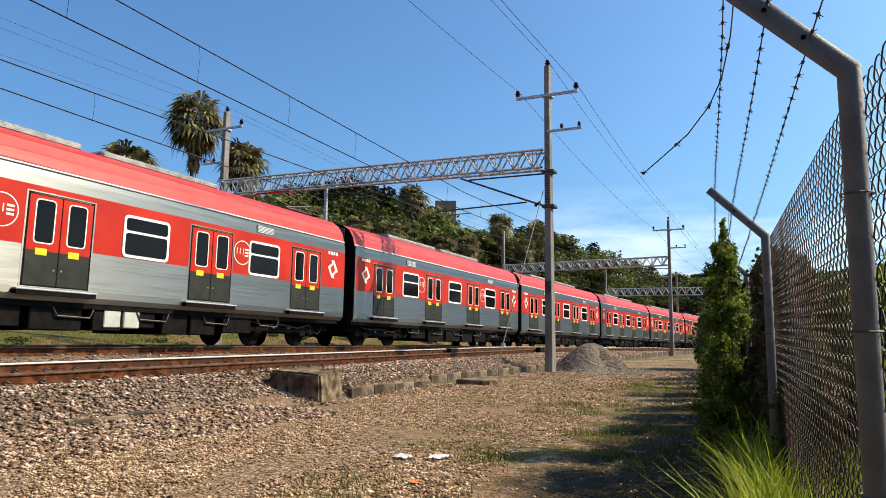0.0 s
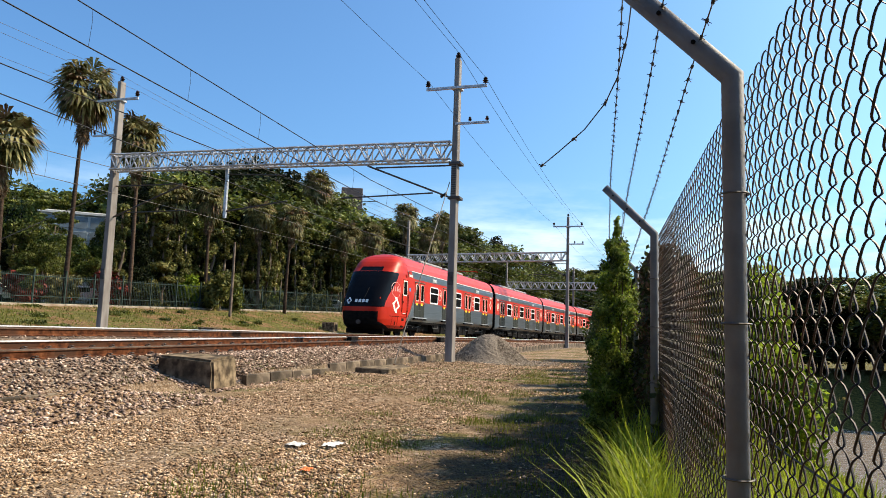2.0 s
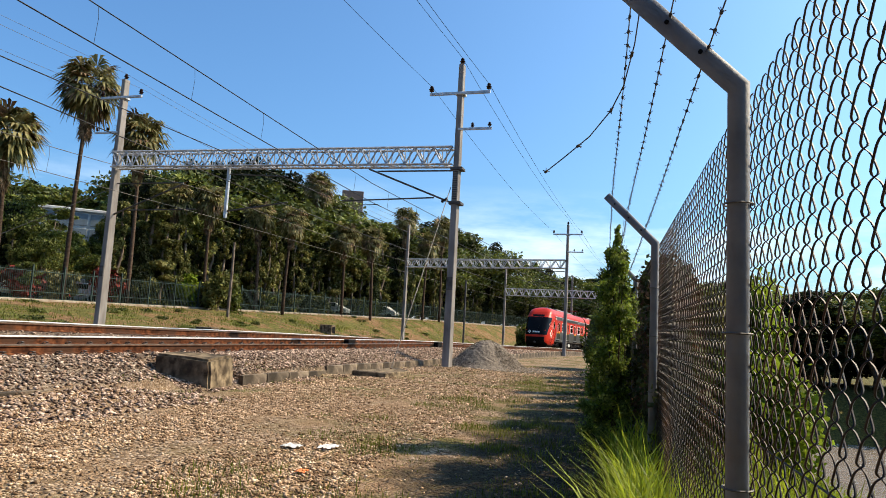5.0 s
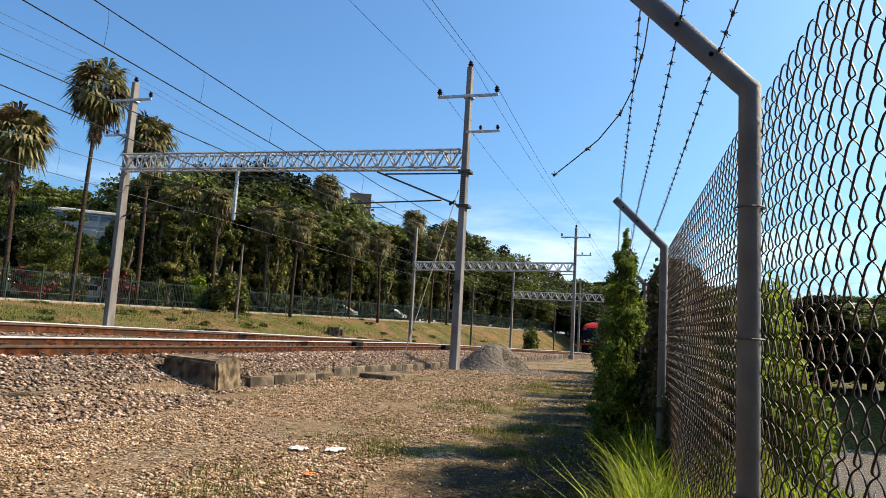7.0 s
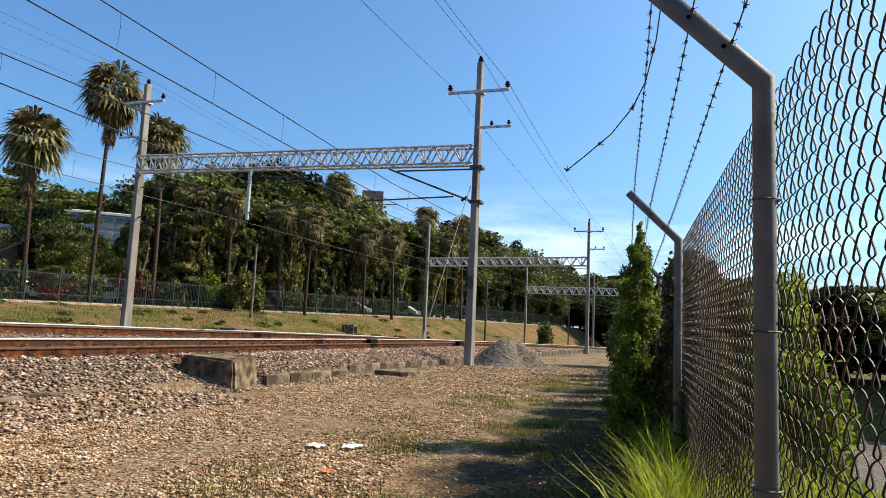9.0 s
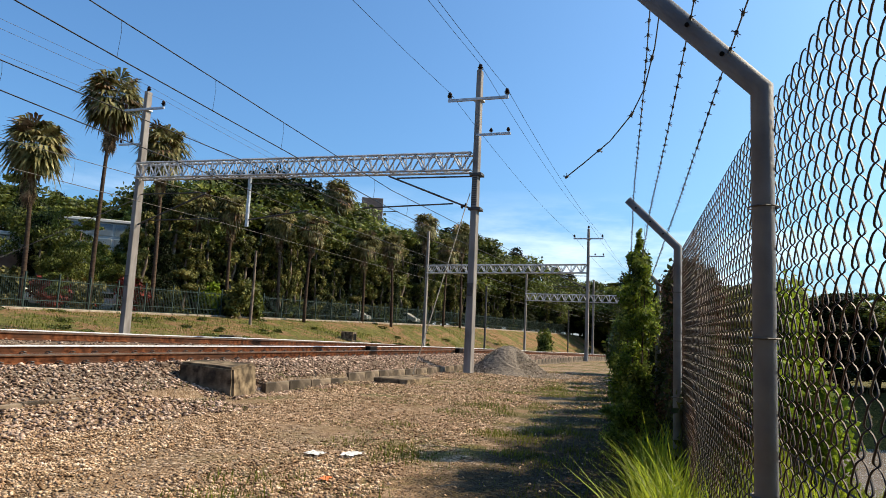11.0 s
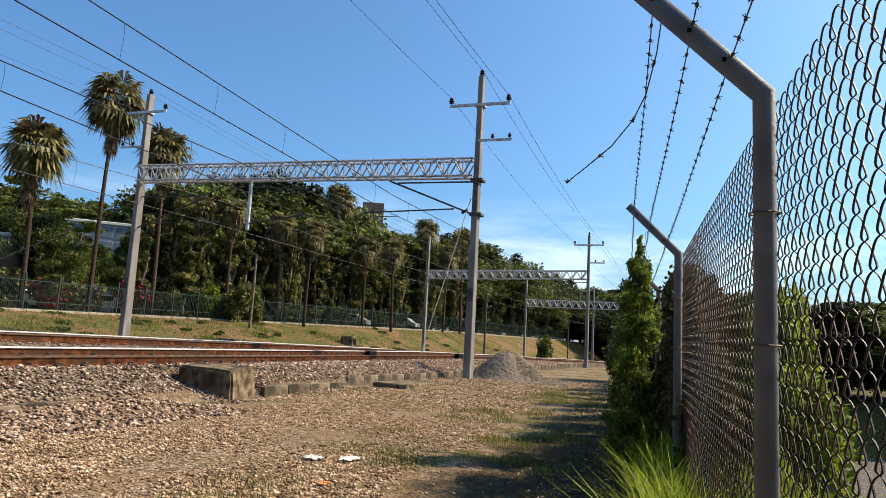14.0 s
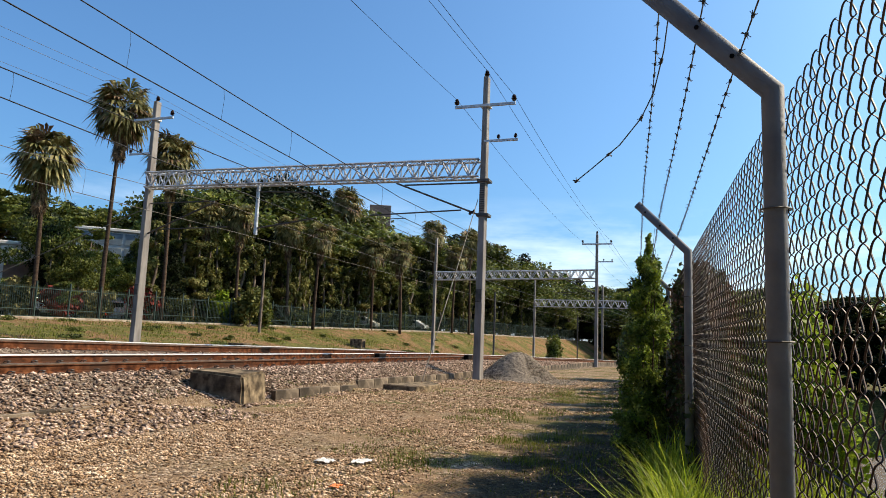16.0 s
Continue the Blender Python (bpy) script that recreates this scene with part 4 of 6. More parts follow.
def car_window(car, yc, side, w=0.70):
    f = bmesh.new()
    rounded(f, -w, w, 2.10, 3.14, 1.51, 1.536, 0.13)
    f = part("window", f, M["white"], car, "white-framed window with dark tinted panes", at=pose(0, yc, 0, 0, 0, 0 if side > 0 else 180))
    slab_part("pane", M["glass_dark"], f, -w + 0.07, w - 0.07, 2.17, 2.70, 1.525, 1.5385, 0.08)
    slab_part("pane", M["glass_dark"], f, -w + 0.07, w - 0.07, 2.76, 3.07, 1.525, 1.5385, 0.07)
    return f


def disc_decal(parent, yc, zc, r, x, at=None):
    bm = bmesh.new()
    n = 28
    a = [[bm.verts.new((x, rr * math.cos(i * 2 * math.pi / n), rr * math.sin(i * 2 * math.pi / n))) for i in range(n)] for rr in (r, r * 0.93)]
    for i in range(n):
        bm.faces.new((a[0][i], a[0][(i + 1) % n], a[1][(i + 1) % n], a[1][i]))
    return part("ring_decal", bm, M["cream"], parent, "pale ring decal with lettering", at=at if at is not None else pose(0, yc, zc))


def lettering(parent, body, size, at, mat):
    cu = bpy.data.curves.new("lettering", "FONT")
    cu.body, cu.size, cu.extrude, cu.align_x, cu.align_y = body, size, 0.001, "CENTER", "CENTER"
    ob = new("lettering", cu)
    bpy.context.view_layer.update()
    me = bpy.data.meshes.new_from_object(ob.evaluated_get(bpy.context.evaluated_depsgraph_get()))
    bpy.data.objects.remove(ob)
    me.materials.clear()
    me.materials.append(mat)
    return part("lettering", me, mat, parent, at=at)


# the emblem: two angular strokes that make an open diamond (y along the side, z up)
RIM = dict(a=(-0.49, 0.08), b=(-0.10, 0.32), c=(-0.16, 0.53), d=(0.11, 0.50), e=(0.49, -0.08), f=(0.10, -0.32), g=(0.16, -0.53), h=(-0.11, -0.50),
           p=(-0.25, 0.05), q=(0.04, 0.29), r=(0.25, -0.05), s=(-0.04, -0.29))
STROKES = [[RIM[k] for k in word] for word in ("apqb", "bqdc", "qred", "efsr", "fghs", "haps")]


def emblem(parent, surf, yc, zc, k, name="emblem"):
    """surf(y, z): the x of the car's side there."""
    bm = bmesh.new()
    for st in STROKES:
        loop = [bm.verts.new((surf(yc + a * k, zc + b * k) + 0.012, yc + a * k, zc + b * k)) for a, b in st]
        f = bm.faces.new(loop)
        bmesh.ops.triangulate(bm, faces=[f])
    return part(name, bm, M["cream"], parent, "cream angular diamond emblem")


def bars(parent, surf, y0, z0, w, h, n, mat=None):
    """Plain bars in place of a number."""
    for i in range(n):
        a = y0 + w * i / n
        bm = bmesh.new()
        q = [bm.verts.new((surf(y, z) + 0.012, y, z)) for y, z in ((a, z0), (a + w / n * 0.75, z0), (a + w / n * 0.75, z0 + h), (a, z0 + h))]
        bm.faces.new(q)
        part("number_bar", bm, mat or M["cream"], parent)


def bogie(car, yc):
    b = part("bogie", boxed(-1.15, 1.15, -1.55, 1.55, 0.42, 0.62, 0.05), M["black_under"], car, "sooty black bogie", at=pose(0, yc, 0))
    for x in (-1.0, 1.0):
        part("side_frame", boxed(x - 0.09, x + 0.09, -1.6, 1.6, 0.40, 0.70, 0.06), M["black_under"], b)
        for y in (-1.1, 1.1):
            bm = bmesh.new()
            lathe(bm, [(0.1, -0.09), (0.40, -0.08), (0.43, -0.05), (0.46, 0.0), (0.46, 0.06), (0.2, 0.07), (0.12, 0.12)], 20)
            part("wheel", bm, M["black_under"], b, "dark steel wheel", at=pose(0.8 if x > 0 else -0.8, y, 0.45, 0, 90, 0))
            part("axle_box", boxed(x + 0.06 * (1 if x > 0 else -1) - 0.12, x + 0.06 * (1 if x > 0 else -1) + 0.12, y - 0.17, y + 0.17, 0.32, 0.62, 0.04), M["black_under"], b)
            bm = bmesh.new()
            tube(bm, [(x * 1.08 + 0.07 * math.cos(i), y + 0.45 + 0.07 * math.sin(i), 0.5 + 0.013 * i) for i in range(26)], 0.02, 5)
            part("spring", bm, M["dark_steel"], b)
        for y in (-0.35, 0.4):
            part("bracket", boxed(x * 1.1 - 0.05, x * 1.1 + 0.05, y - 0.07, y + 0.07, 0.55, 0.82, 0.01), M["grey_box"], b, "small grey bracket")
        part("bolster", boxed(x * 1.05 - 0.12, x * 1.05 + 0.12, -0.55, 0.55, 0.60, 0.84, 0.03), M["black_under"], b)
        for y in (-1.62, 1.62):
            part("brake_unit", boxed(x * 1.02 - 0.12, x * 1.02 + 0.12, y - 0.16, y + 0.16, 0.35, 0.66, 0.05), M["black_under"], b)
        part("air_pipe", tubed([(x * 1.2, -1.5, 0.74), (x * 1.2, -0.9, 0.66), (x * 1.2, -0.2, 0.70), (x * 1.2, 0.8, 0.60), (x * 1.2, 1.5, 0.74)], 0.02, 6), M["dark_steel"], b)
        part("hose", tubed([(x * 1.12, 1.6, 0.85), (x * 1.14, 1.75, 0.5), (x * 1.14, 1.95, 0.42), (x * 1.13, 2.15, 0.55), (x * 1.12, 2.2, 0.85)], 0.022, 6), M["rubber"], b)
    return b


def undergear(car, y0, y1, seed):
    rng = random.Random(seed)
    part("underframe", boxed(-1.38, 1.38, y0, y1, 0.80, 0.94, 0.01), M["black_under"], car)
    part("centre_girder", boxed(-0.95, 0.95, y0 + 3.4, y1 - 3.6, 0.40, 0.82, 0.02), M["black_under"], car)
    for a, b in ((y0 + 0.2, y0 + 0.9), (y1 - 0.9, y1 - 0.2)):
        part("buffer_beam", boxed(-1.1, 1.1, a, b, 0.55, 0.82, 0.02), M["black_under"], car)
    for i in range(5):
        yy = y0 + 4.2 + i * 2.2
        part("pipe", tubed([(1.36, yy, 0.80), (1.38, yy + 0.1, 0.62), (1.38, yy + 0.9, 0.60), (1.36, yy + 1.0, 0.80)], 0.022, 6), M["dark_steel"], car)
    y = y0 + 4.6
    while y < y1 - 4.8:
        w = rng.uniform(0.7, 1.6)
        z = rng.uniform(0.28, 0.42)
        for sx in (-1, 1):
            a, b = sorted((sx * rng.uniform(0.55, 0.8), sx * 1.33))
            part("equipment_box", boxed(a, b, y, y + w, z, 0.84, 0.02), M["black_under"], car)
        y += w + rng.uniform(0.05, 0.35)


def roof_gear(car, y0, y1):
    for a, b in ((y0, y0 + (y1 - y0) * 0.47), (y0 + (y1 - y0) * 0.53, y1)):
        unit = part("roof_unit", boxed(-0.85, 0.85, a, b, 4.55, 4.75, 0.06), M["roof_grey"], car, "weathered grey air-conditioning unit")
        n = 9
        for i in range(n):
            c = a + (b - a) * (i + 0.5) / n
            part("rib", boxed(-0.8, 0.8, c - 0.14, c + 0.14, 4.745, 4.756), M["roof_grey"], unit)


def pantograph(car, yc):
    p = part("pantograph", boxed(-0.6, 0.6, yc - 0.7, yc + 0.7, 4.70, 4.76, 0.01), M["dark_steel"], car, "folded dark pantograph")
    for sx in (-0.45, 0.45):
        part("arm", tubed([(sx, yc - 0.6, 4.78), (sx * 0.8, yc + 0.9, 5.06)], 0.03, 6), M["dark_steel"], p)
        part("arm", tubed([(sx * 0.8, yc + 0.9, 5.06), (sx * 0.7, yc - 0.8, 5.26)], 0.025, 6), M["dark_steel"], p)
    part("collector", tubed([(-0.9, yc - 0.8, 5.16), (-0.7, yc - 0.8, 5.28), (0.7, yc - 0.8, 5.28), (0.9, yc - 0.8, 5.16)], 0.03, 6), M["red"], p, "red collector bar")


flat = lambda y, z: 1.524


def gangway(car, y0, y1):
    bm = bmesh.new()
    n = 5
    for i in range(n):
        a = y0 + (y1 - y0) * i / n
        box(bm, -1.28 + 0.05 * (i % 2), 1.28 - 0.05 * (i % 2), a, a + (y1 - y0) / n, 1.0, 4.35, 0.01)
    part("gangway", bm, M["rubber"], car, "black ribbed rubber gangway")


def middle_car():
    car = thing("train_car", "red and silver electric train car with dark doors", "train car", "cars of the train")
    part("body_shell", car_shell(-8.48, 8.48), None, car, "stainless steel body with a red band and red roof")
    for side in (1, -1):
        for yc in (-6.4, -2.15, 2.15, 6.4):
            door(car, yc, side)
        for yc in (-4.27, 0.0, 4.27):
            car_window(car, yc, side)
    for yc in (-7.75, 7.75):
        emblem(car, flat, yc, 2.72, 0.62)
        bars(car, flat, yc - 0.3, 3.22, 0.6, 0.11, 4)
    for yc in (-3.33, 3.33):
        disc_decal(car, yc, 2.72, 0.34, 1.526)
        lettering(car, "111", 0.26, pose(1.527, yc - 0.1, 2.75, 90, 0, 90), M["cream"])
        for i in range(3):
            part("text_bar", boxed(1.524, 1.527, yc + 0.1, yc + 0.26, 2.62 + i * 0.09, 2.67 + i * 0.09), M["cream"], car)
    for yc in (-4.27, 4.27):
        vent = part("side_vent", boxed(1.51, 1.53, yc - 0.4, yc + 0.4, 3.41, 3.66, 0.006), M["steel"], car, "louvred grille over a window")
        for i in range(5):
            part("louvre", boxed(1.528, 1.537, yc - 0.36, yc + 0.36, 3.44 + i * 0.042, 3.458 + i * 0.042), M["white"], vent)
    part("rain_strip", boxed(1.46, 1.50, -8.48, 8.48, CANT - 0.012, CANT + 0.025, 0.004), M["white"], car, "pale gutter strip under the roof")
    part("end_frame", boxed(1.49, 1.528, -8.48, -8.40, 0.95, 3.75), M["steel"], car)
    bogie(car, -6.0)
    bogie(car, 6.0)
    undergear(car, -8.4, 8.4, 5)
    roof_gear(car, -5.2, 4.2)
    gangway(car, 8.46, 8.76)
    return car


# nose of the driving car: places along the car, then shape by height
Y0 = -8.83                       # where the nose module begins
NOSE = [(0.30, -2.17, 1.1), (0.42, -2.61, 1.28), (0.62, -2.85, 1.42), (0.93, -2.96, 1.48), (1.25, -2.98, 1.5), (1.6, -2.96, 1.52), (1.85, -2.87, 1.52), (2.1, -2.75, 1.52), (2.4, -2.59, 1.52), (2.7, -2.40, 1.52),
        (3.0, -2.19, 1.52), (3.3, -1.97, 1.52), (3.55, -1.76, 1.5), (3.75, -1.55, 1.46), (3.95, -1.37, 1.42), (4.15, -1.17, 1.35), (4.33, -0.92, 1.24), (4.48, -0.66, 1.04), (4.59, -0.38, 0.80), (4.67, -0.12, 0.44), (4.70, -0.02, 0.06)]


def nose_at(z):
    for (a, p, q), (b, r, s) in zip(NOSE, NOSE[1:]):
        if z <= b:
            k = max(0, (z - a) / (b - a))
            return p + (r - p) * k, q + (s - q) * k
    return NOSE[-1][1:]


def nose_x(y, z):
    """The side's x at a place along the nose."""
    front, w = nose_at(z)
    c = min(1.0, max(0.0, (Y0 - y) / max(0.05, -front)))
    u = math.acos(c ** (1 / 0.8))
    return w * math.sin(u) ** 0.42


def driving_car():
    car = thing("train_car", "red-nosed driving car with a black sloping windscreen", "train car", "cars of the train")
    part("body_shell", car_shell(Y0, 8.75), None, car, "stainless steel body with a red band and red roof")
    # nose shell, wound round from one side to the other
    vs, fs, idx, n = [], [], [], 480
    zs = []
    for (a, _, _), (b, _, _) in zip(NOSE, NOSE[1:]):
        zs += [a + (b - a) * i / 15 for i in range(15)]
    zs.append(NOSE[-1][0])
    for z in zs:
        front, w = nose_at(z)
        for i in range(n + 1):
            u = -math.pi / 2 + math.pi * i / n
            su, cu = math.sin(u), max(0.0, math.cos(u))
            vs.append((w * math.copysign(abs(su) ** 0.42, su), Y0 + front * cu ** 0.8, z))
    for j in range(len(zs) - 1):
        for i in range(n):
            fs.append((j * (n + 1) + i, (j + 1) * (n + 1) + i, (j + 1) * (n + 1) + i + 1, j * (n + 1) + i + 1))
            z = (zs[j] + zs[j + 1]) / 2
            q = abs(i + 0.5 - n / 2) / (n / 2)
            reach = 0.43 + 0.22 * smooth(1.6, 3.4, z)
            screen = (1.55 + 0.25 * max(0, q - 0.3) < z < 3.52 + 0.1 * (0.5 - q) and q < reach) or (3.58 < z < 3.84 and q < 0.10)
            lower = (0.5 < z < 1.32 and q < 0.27) or z < 0.46 or (z < 0.46 + 0.42 * (1 - (q / 0.6) ** 2))
            idx.append(1 if screen else 2 if lower else 0)
    part("nose", mesh_of("nose", vs, fs, [M["red"], M["glass_dark"], M["black_under"]], idx, smooth=True), None, car, "rounded red nose with a dark windscreen")
    part("nose_floor", boxed(-1.05, 1.05, Y0 - 2.2, Y0, 0.36, 0.5, 0.02), M["black_under"], car)
    part("coupler", tubed([(0, Y0 - 2.2, 0.75), (0, Y0 - 3.0, 0.75)], 0.12, 10), M["dark_steel"], car, "dark steel coupler")
    part("snow_guard", boxed(-1.1, 1.1, Y0 - 2.2, Y0 - 2.05, 0.14, 0.42, 0.03), M["black_under"], car)
    part("windscreen_wiper", tubed([(0.1, Y0 - 2.93, 1.72), (0.3, Y0 - 2.69, 2.3), (0.35, Y0 - 2.53, 2.6)], 0.014, 5), M["rubber"], car)
    # red surround behind the nose with the slanted edge to the steel side
    bm = bmesh.new()
    for q in ([(-8.83, 1.0), (-8.0, 1.95), (-8.0, 3.34), (-8.14, 3.48), (-8.83, 3.48)], [(-8.83, 3.483), (-8.14, 3.483), (-8.40, 3.73), (-8.83, 3.73)]):
        lo = [bm.verts.new((1.5265, y, z)) for y, z in q]
        bm.faces.new(lo)
    part("red_flank", bm, M["red"], car)
    # driver's door
    for y0, y1, z0, z1, mat in ((-9.42, -8.90, 2.30, 3.16, "cream"), (-9.37, -8.95, 2.36, 3.10, "glass_dark")):
        bm = bmesh.new()
        k = 0.008 if mat == "cream" else 0.016
        pts = []
        for cy, cz, a0 in ((y1 - 0.07, z1 - 0.07, 0), (y0 + 0.07, z1 - 0.07, 90), (y0 + 0.07, z0 + 0.07, 180), (y1 - 0.07, z0 + 0.07, 270)):
            for i in range(5):
                a = radians(a0 + 22.5 * i)
                pts.append((cy + 0.07 * math.cos(a), cz + 0.07 * math.sin(a)))
        bm.faces.new([bm.verts.new((nose_x(y, z) + k, y, z)) for y, z in pts])
        part("cab_window" if mat == "cream" else "cab_pane", bm, M[mat], car)
    for y, z0, z1 in ((-9.50, 1.28, 3.2), (-8.86, 1.28, 3.2)):
        part("door_seam", tubed([(nose_x(y, z0 + (z1 - z0) * i / 6) + 0.004, y, z0 + (z1 - z0) * i / 6) for i in range(7)], 0.009, 4), M["black_under"], car)
    for z in (1.28, 3.2):
        part("door_seam", tubed([(nose_x(y, z) + 0.004, y, z) for y in (-9.50, -9.34, -9.18, -9.02, -8.86)], 0.009, 4), M["black_under"], car)
    part("door_handle", boxed(nose_x(-9.42, 1.95) - 0.02, nose_x(-9.42, 1.95) + 0.02, -9.45, -9.37, 1.88, 2.0, 0.01), M["black_under"], car, "small dark cab door handle")
    part("door_step", boxed(nose_x(-9.2, 1.3) - 0.03, nose_x(-9.2, 1.3) + 0.03, -9.42, -8.95, 1.30, 1.325), M["white"], car, "white worn cab door step")
    for y in (-10.55, -9.95):
        part("skirt_seam", tubed([(nose_x(y, z) + 0.004, y, z) for z in (0.50, 0.66, 0.82, 0.97, 1.12)], 0.009, 4), M["black_under"], car)
    part("skirt_slot", boxed(nose_x(-10.2, 0.82) - 0.04, nose_x(-10.2, 0.82) + 0.006, -10.25, -10.15, 0.66, 0.98, 0.02), M["black_under"], car)
    for y in (-9.62, -8.78):
        part("handrail", tubed([(nose_x(min(y, -8.84), 1.4 + 0.2 * i) + 0.035, y, 1.4 + 0.2 * i) for i in range(6)], 0.014, 6), M["black_under"], car)
    part("sill_seam", tubed([(nose_x(-8.84 - 0.25 * i, 1.12) + 0.004, -8.84 - 0.25 * i, 1.12) for i in range(9)], 0.012, 4), M["black_under"], car)
    for y, z in ((-9.3, 0.98), (-9.25, 0.62)):
        part("step_hole", boxed(nose_x(y, z) - 0.06, nose_x(y, z) + 0.006, y - 0.17, y + 0.17, z - 0.08, z + 0.08, 0.02), M["black_under"], car)
    part("marker_lamp", boxed(nose_x(-9.05, 3.42) - 0.03, nose_x(-9.05, 3.42) + 0.05, -9.13, -8.97, 3.33, 3.50, 0.03), M["red"], car, "small red side lamp")
    for z in (1.98,):
        for sx in (-1, 1):
            part("tail_lamp", boxed(sx * 0.98 - 0.09, sx * 0.98 + 0.09, Y0 - 2.60, Y0 - 2.48, z, z + 0.12, 0.02), M["red"], car, "small red tail lamp")
    emblem(car, nose_x, -10.24, 1.74, 0.82)
    # white emblem on the windscreen, and bars in place of the operator's name
    wy = lambda z: Y0 + nose_at(z)[0]
    bm = bmesh.new()
    for st in STROKES:
        f = bm.faces.new([bm.verts.new((-0.62 + a * 0.34, wy(1.86 + b * 0.34) - 0.035, 1.86 + b * 0.34)) for a, b in st])
        bmesh.ops.triangulate(bm, faces=[f])
    part("emblem", bm, M["white"], car, "small white diamond emblem on the windscreen")
    for i in range(4):
        bm = bmesh.new()
        a = -0.28 + i * 0.21
        bm.faces.new([bm.verts.new((x, wy(z) - 0.03, z)) for x, z in ((a, 1.78), (a + 0.15, 1.78), (a + 0.15, 1.95), (a, 1.95))])
        part("name_bar", bm, M["white"], car)
    # ring decal on the nose's side
    bm = bmesh.new()
    nn = 32
    for i in range(nn):
        a, b = i * 2 * math.pi / nn, (i + 1) * 2 * math.pi / nn
        q = [(-10.22 + r * math.cos(t), 2.56 + r * math.sin(t)) for r, t in ((0.43, a), (0.43, b), (0.412, b), (0.412, a))]
        bm.faces.new([bm.verts.new((nose_x(y, z) + 0.01, y, z)) for y, z in q])
    part("ring_decal", bm, M["pink"], car, "pale ring decal with lettering")
    for body, size, y, z in (("111", 0.36, -10.34, 2.59), ("O", 0.13, -10.06, 2.73), ("NOVO", 0.105, -9.98, 2.61), ("TREM", 0.105, -9.98, 2.51)):
        slope = math.degrees(math.atan2(nose_x(y + 0.05, z) - nose_x(y - 0.05, z), 0.1))
        lettering(car, body, size, pose(nose_x(y, z) + 0.02, y, z, 90, 0, 90 - slope), M["pink"])
    bars(car, lambda y, z: 1.528, -8.72, 3.42, 0.5, 0.15, 4)
    part("access_sticker", boxed(1.525, 1.530, -8.62, -8.42, 2.60, 2.80), M["blue"], car, "small blue accessibility sticker")
    for side in (1, -1):
        for yc in (-7.0, -2.30, 2.22, 6.5):
            door(car, yc, side)
        for yc in (-4.62, 0.0, 4.4):
            car_window(car, yc, side)
    emblem(car, flat, 8.0, 2.72, 0.62)
    bars(car, flat, 7.7, 3.22, 0.6, 0.11, 4)
    for yc in (-3.62, 3.42):
        disc_decal(car, yc, 2.72, 0.36, 1.526)
        lettering(car, "111", 0.26, pose(1.527, yc - 0.1, 2.75, 90, 0, 90), M["cream"])
        for i in range(3):
            part("text_bar", boxed(1.524, 1.527, yc + 0.1, yc + 0.26, 2.62 + i * 0.09, 2.67 + i * 0.09), M["cream"], car)
    for yc in (-4.62, 4.4):
        vent = part("side_vent", boxed(1.51, 1.53, yc - 0.4, yc + 0.4, 3.41, 3.66, 0.006), M["steel"], car, "louvred grille over a window")
        for i in range(5):
            part("louvre", boxed(1.528, 1.537, yc - 0.36, yc + 0.36, 3.44 + i * 0.042, 3.458 + i * 0.042), M["white"], vent)
    part("rain_strip", boxed(1.46, 1.50, -8.3, 8.75, CANT - 0.012, CANT + 0.025, 0.004), M["white"], car, "pale gutter strip under the roof")
    for y in (-0.9, -0.35):
        part("battery_box", boxed(1.1, 1.36, y, y + 0.46, 0.40, 0.86, 0.02), M["grey_box"], car, "pale grey equipment box")
    bogie(car, -7.4)
    bogie(car, 5.8)
    undergear(car, -8.6, 8.6, 11)
    roof_gear(car, -5.4, 3.0)
    part("roof_walk", boxed(-0.5, 0.5, Y0 + 0.3, -5.6, 4.69, 4.75, 0.02), M["roof_grey"], car, "pale roof walkway")
    pantograph(car, 7.2)
    gangway(car, 8.72, 9.02)
    return car


cars = [driving_car(), middle_car()]
for _ in range(6):
    cars.append(copy_thing(cars[1], Matrix.Identity(4)))

# how far the joint of nose and side has come along the track
RUN = [(0.0, 3.15), (0.5, 11.56), (1.0, 19.85), (1.5, 27.85), (2.0, 35.8), (2.5, 43.2), (3.0, 50.9), (3.5, 58.2), (4.0, 64.8), (5.0, 77.3), (6.0, 89.5), (6.5, 95.8), (7.0, 102.2),
       (8.0, 115.0), (9.0, 126.5), (10.0, 136.0), (11.5, 148.0), (13.0, 158.0), (14.5, 167.0), (16.0, 175.0)]


def rail_pose(s):
    x, y = arc(FAR_C, s)
    return pose(x, y, 1.39 - 0.0202 * s, -1.157, 0, -math.degrees(s / RADIUS))


def motions():
    for i, car in enumerate(cars):
        ahead = 8.83 if i == 0 else 17.83 + 8.6 + 17.2 * (i - 1)
        walk(car, [(t, rail_pose(s + ahead)) for t, s in RUN])


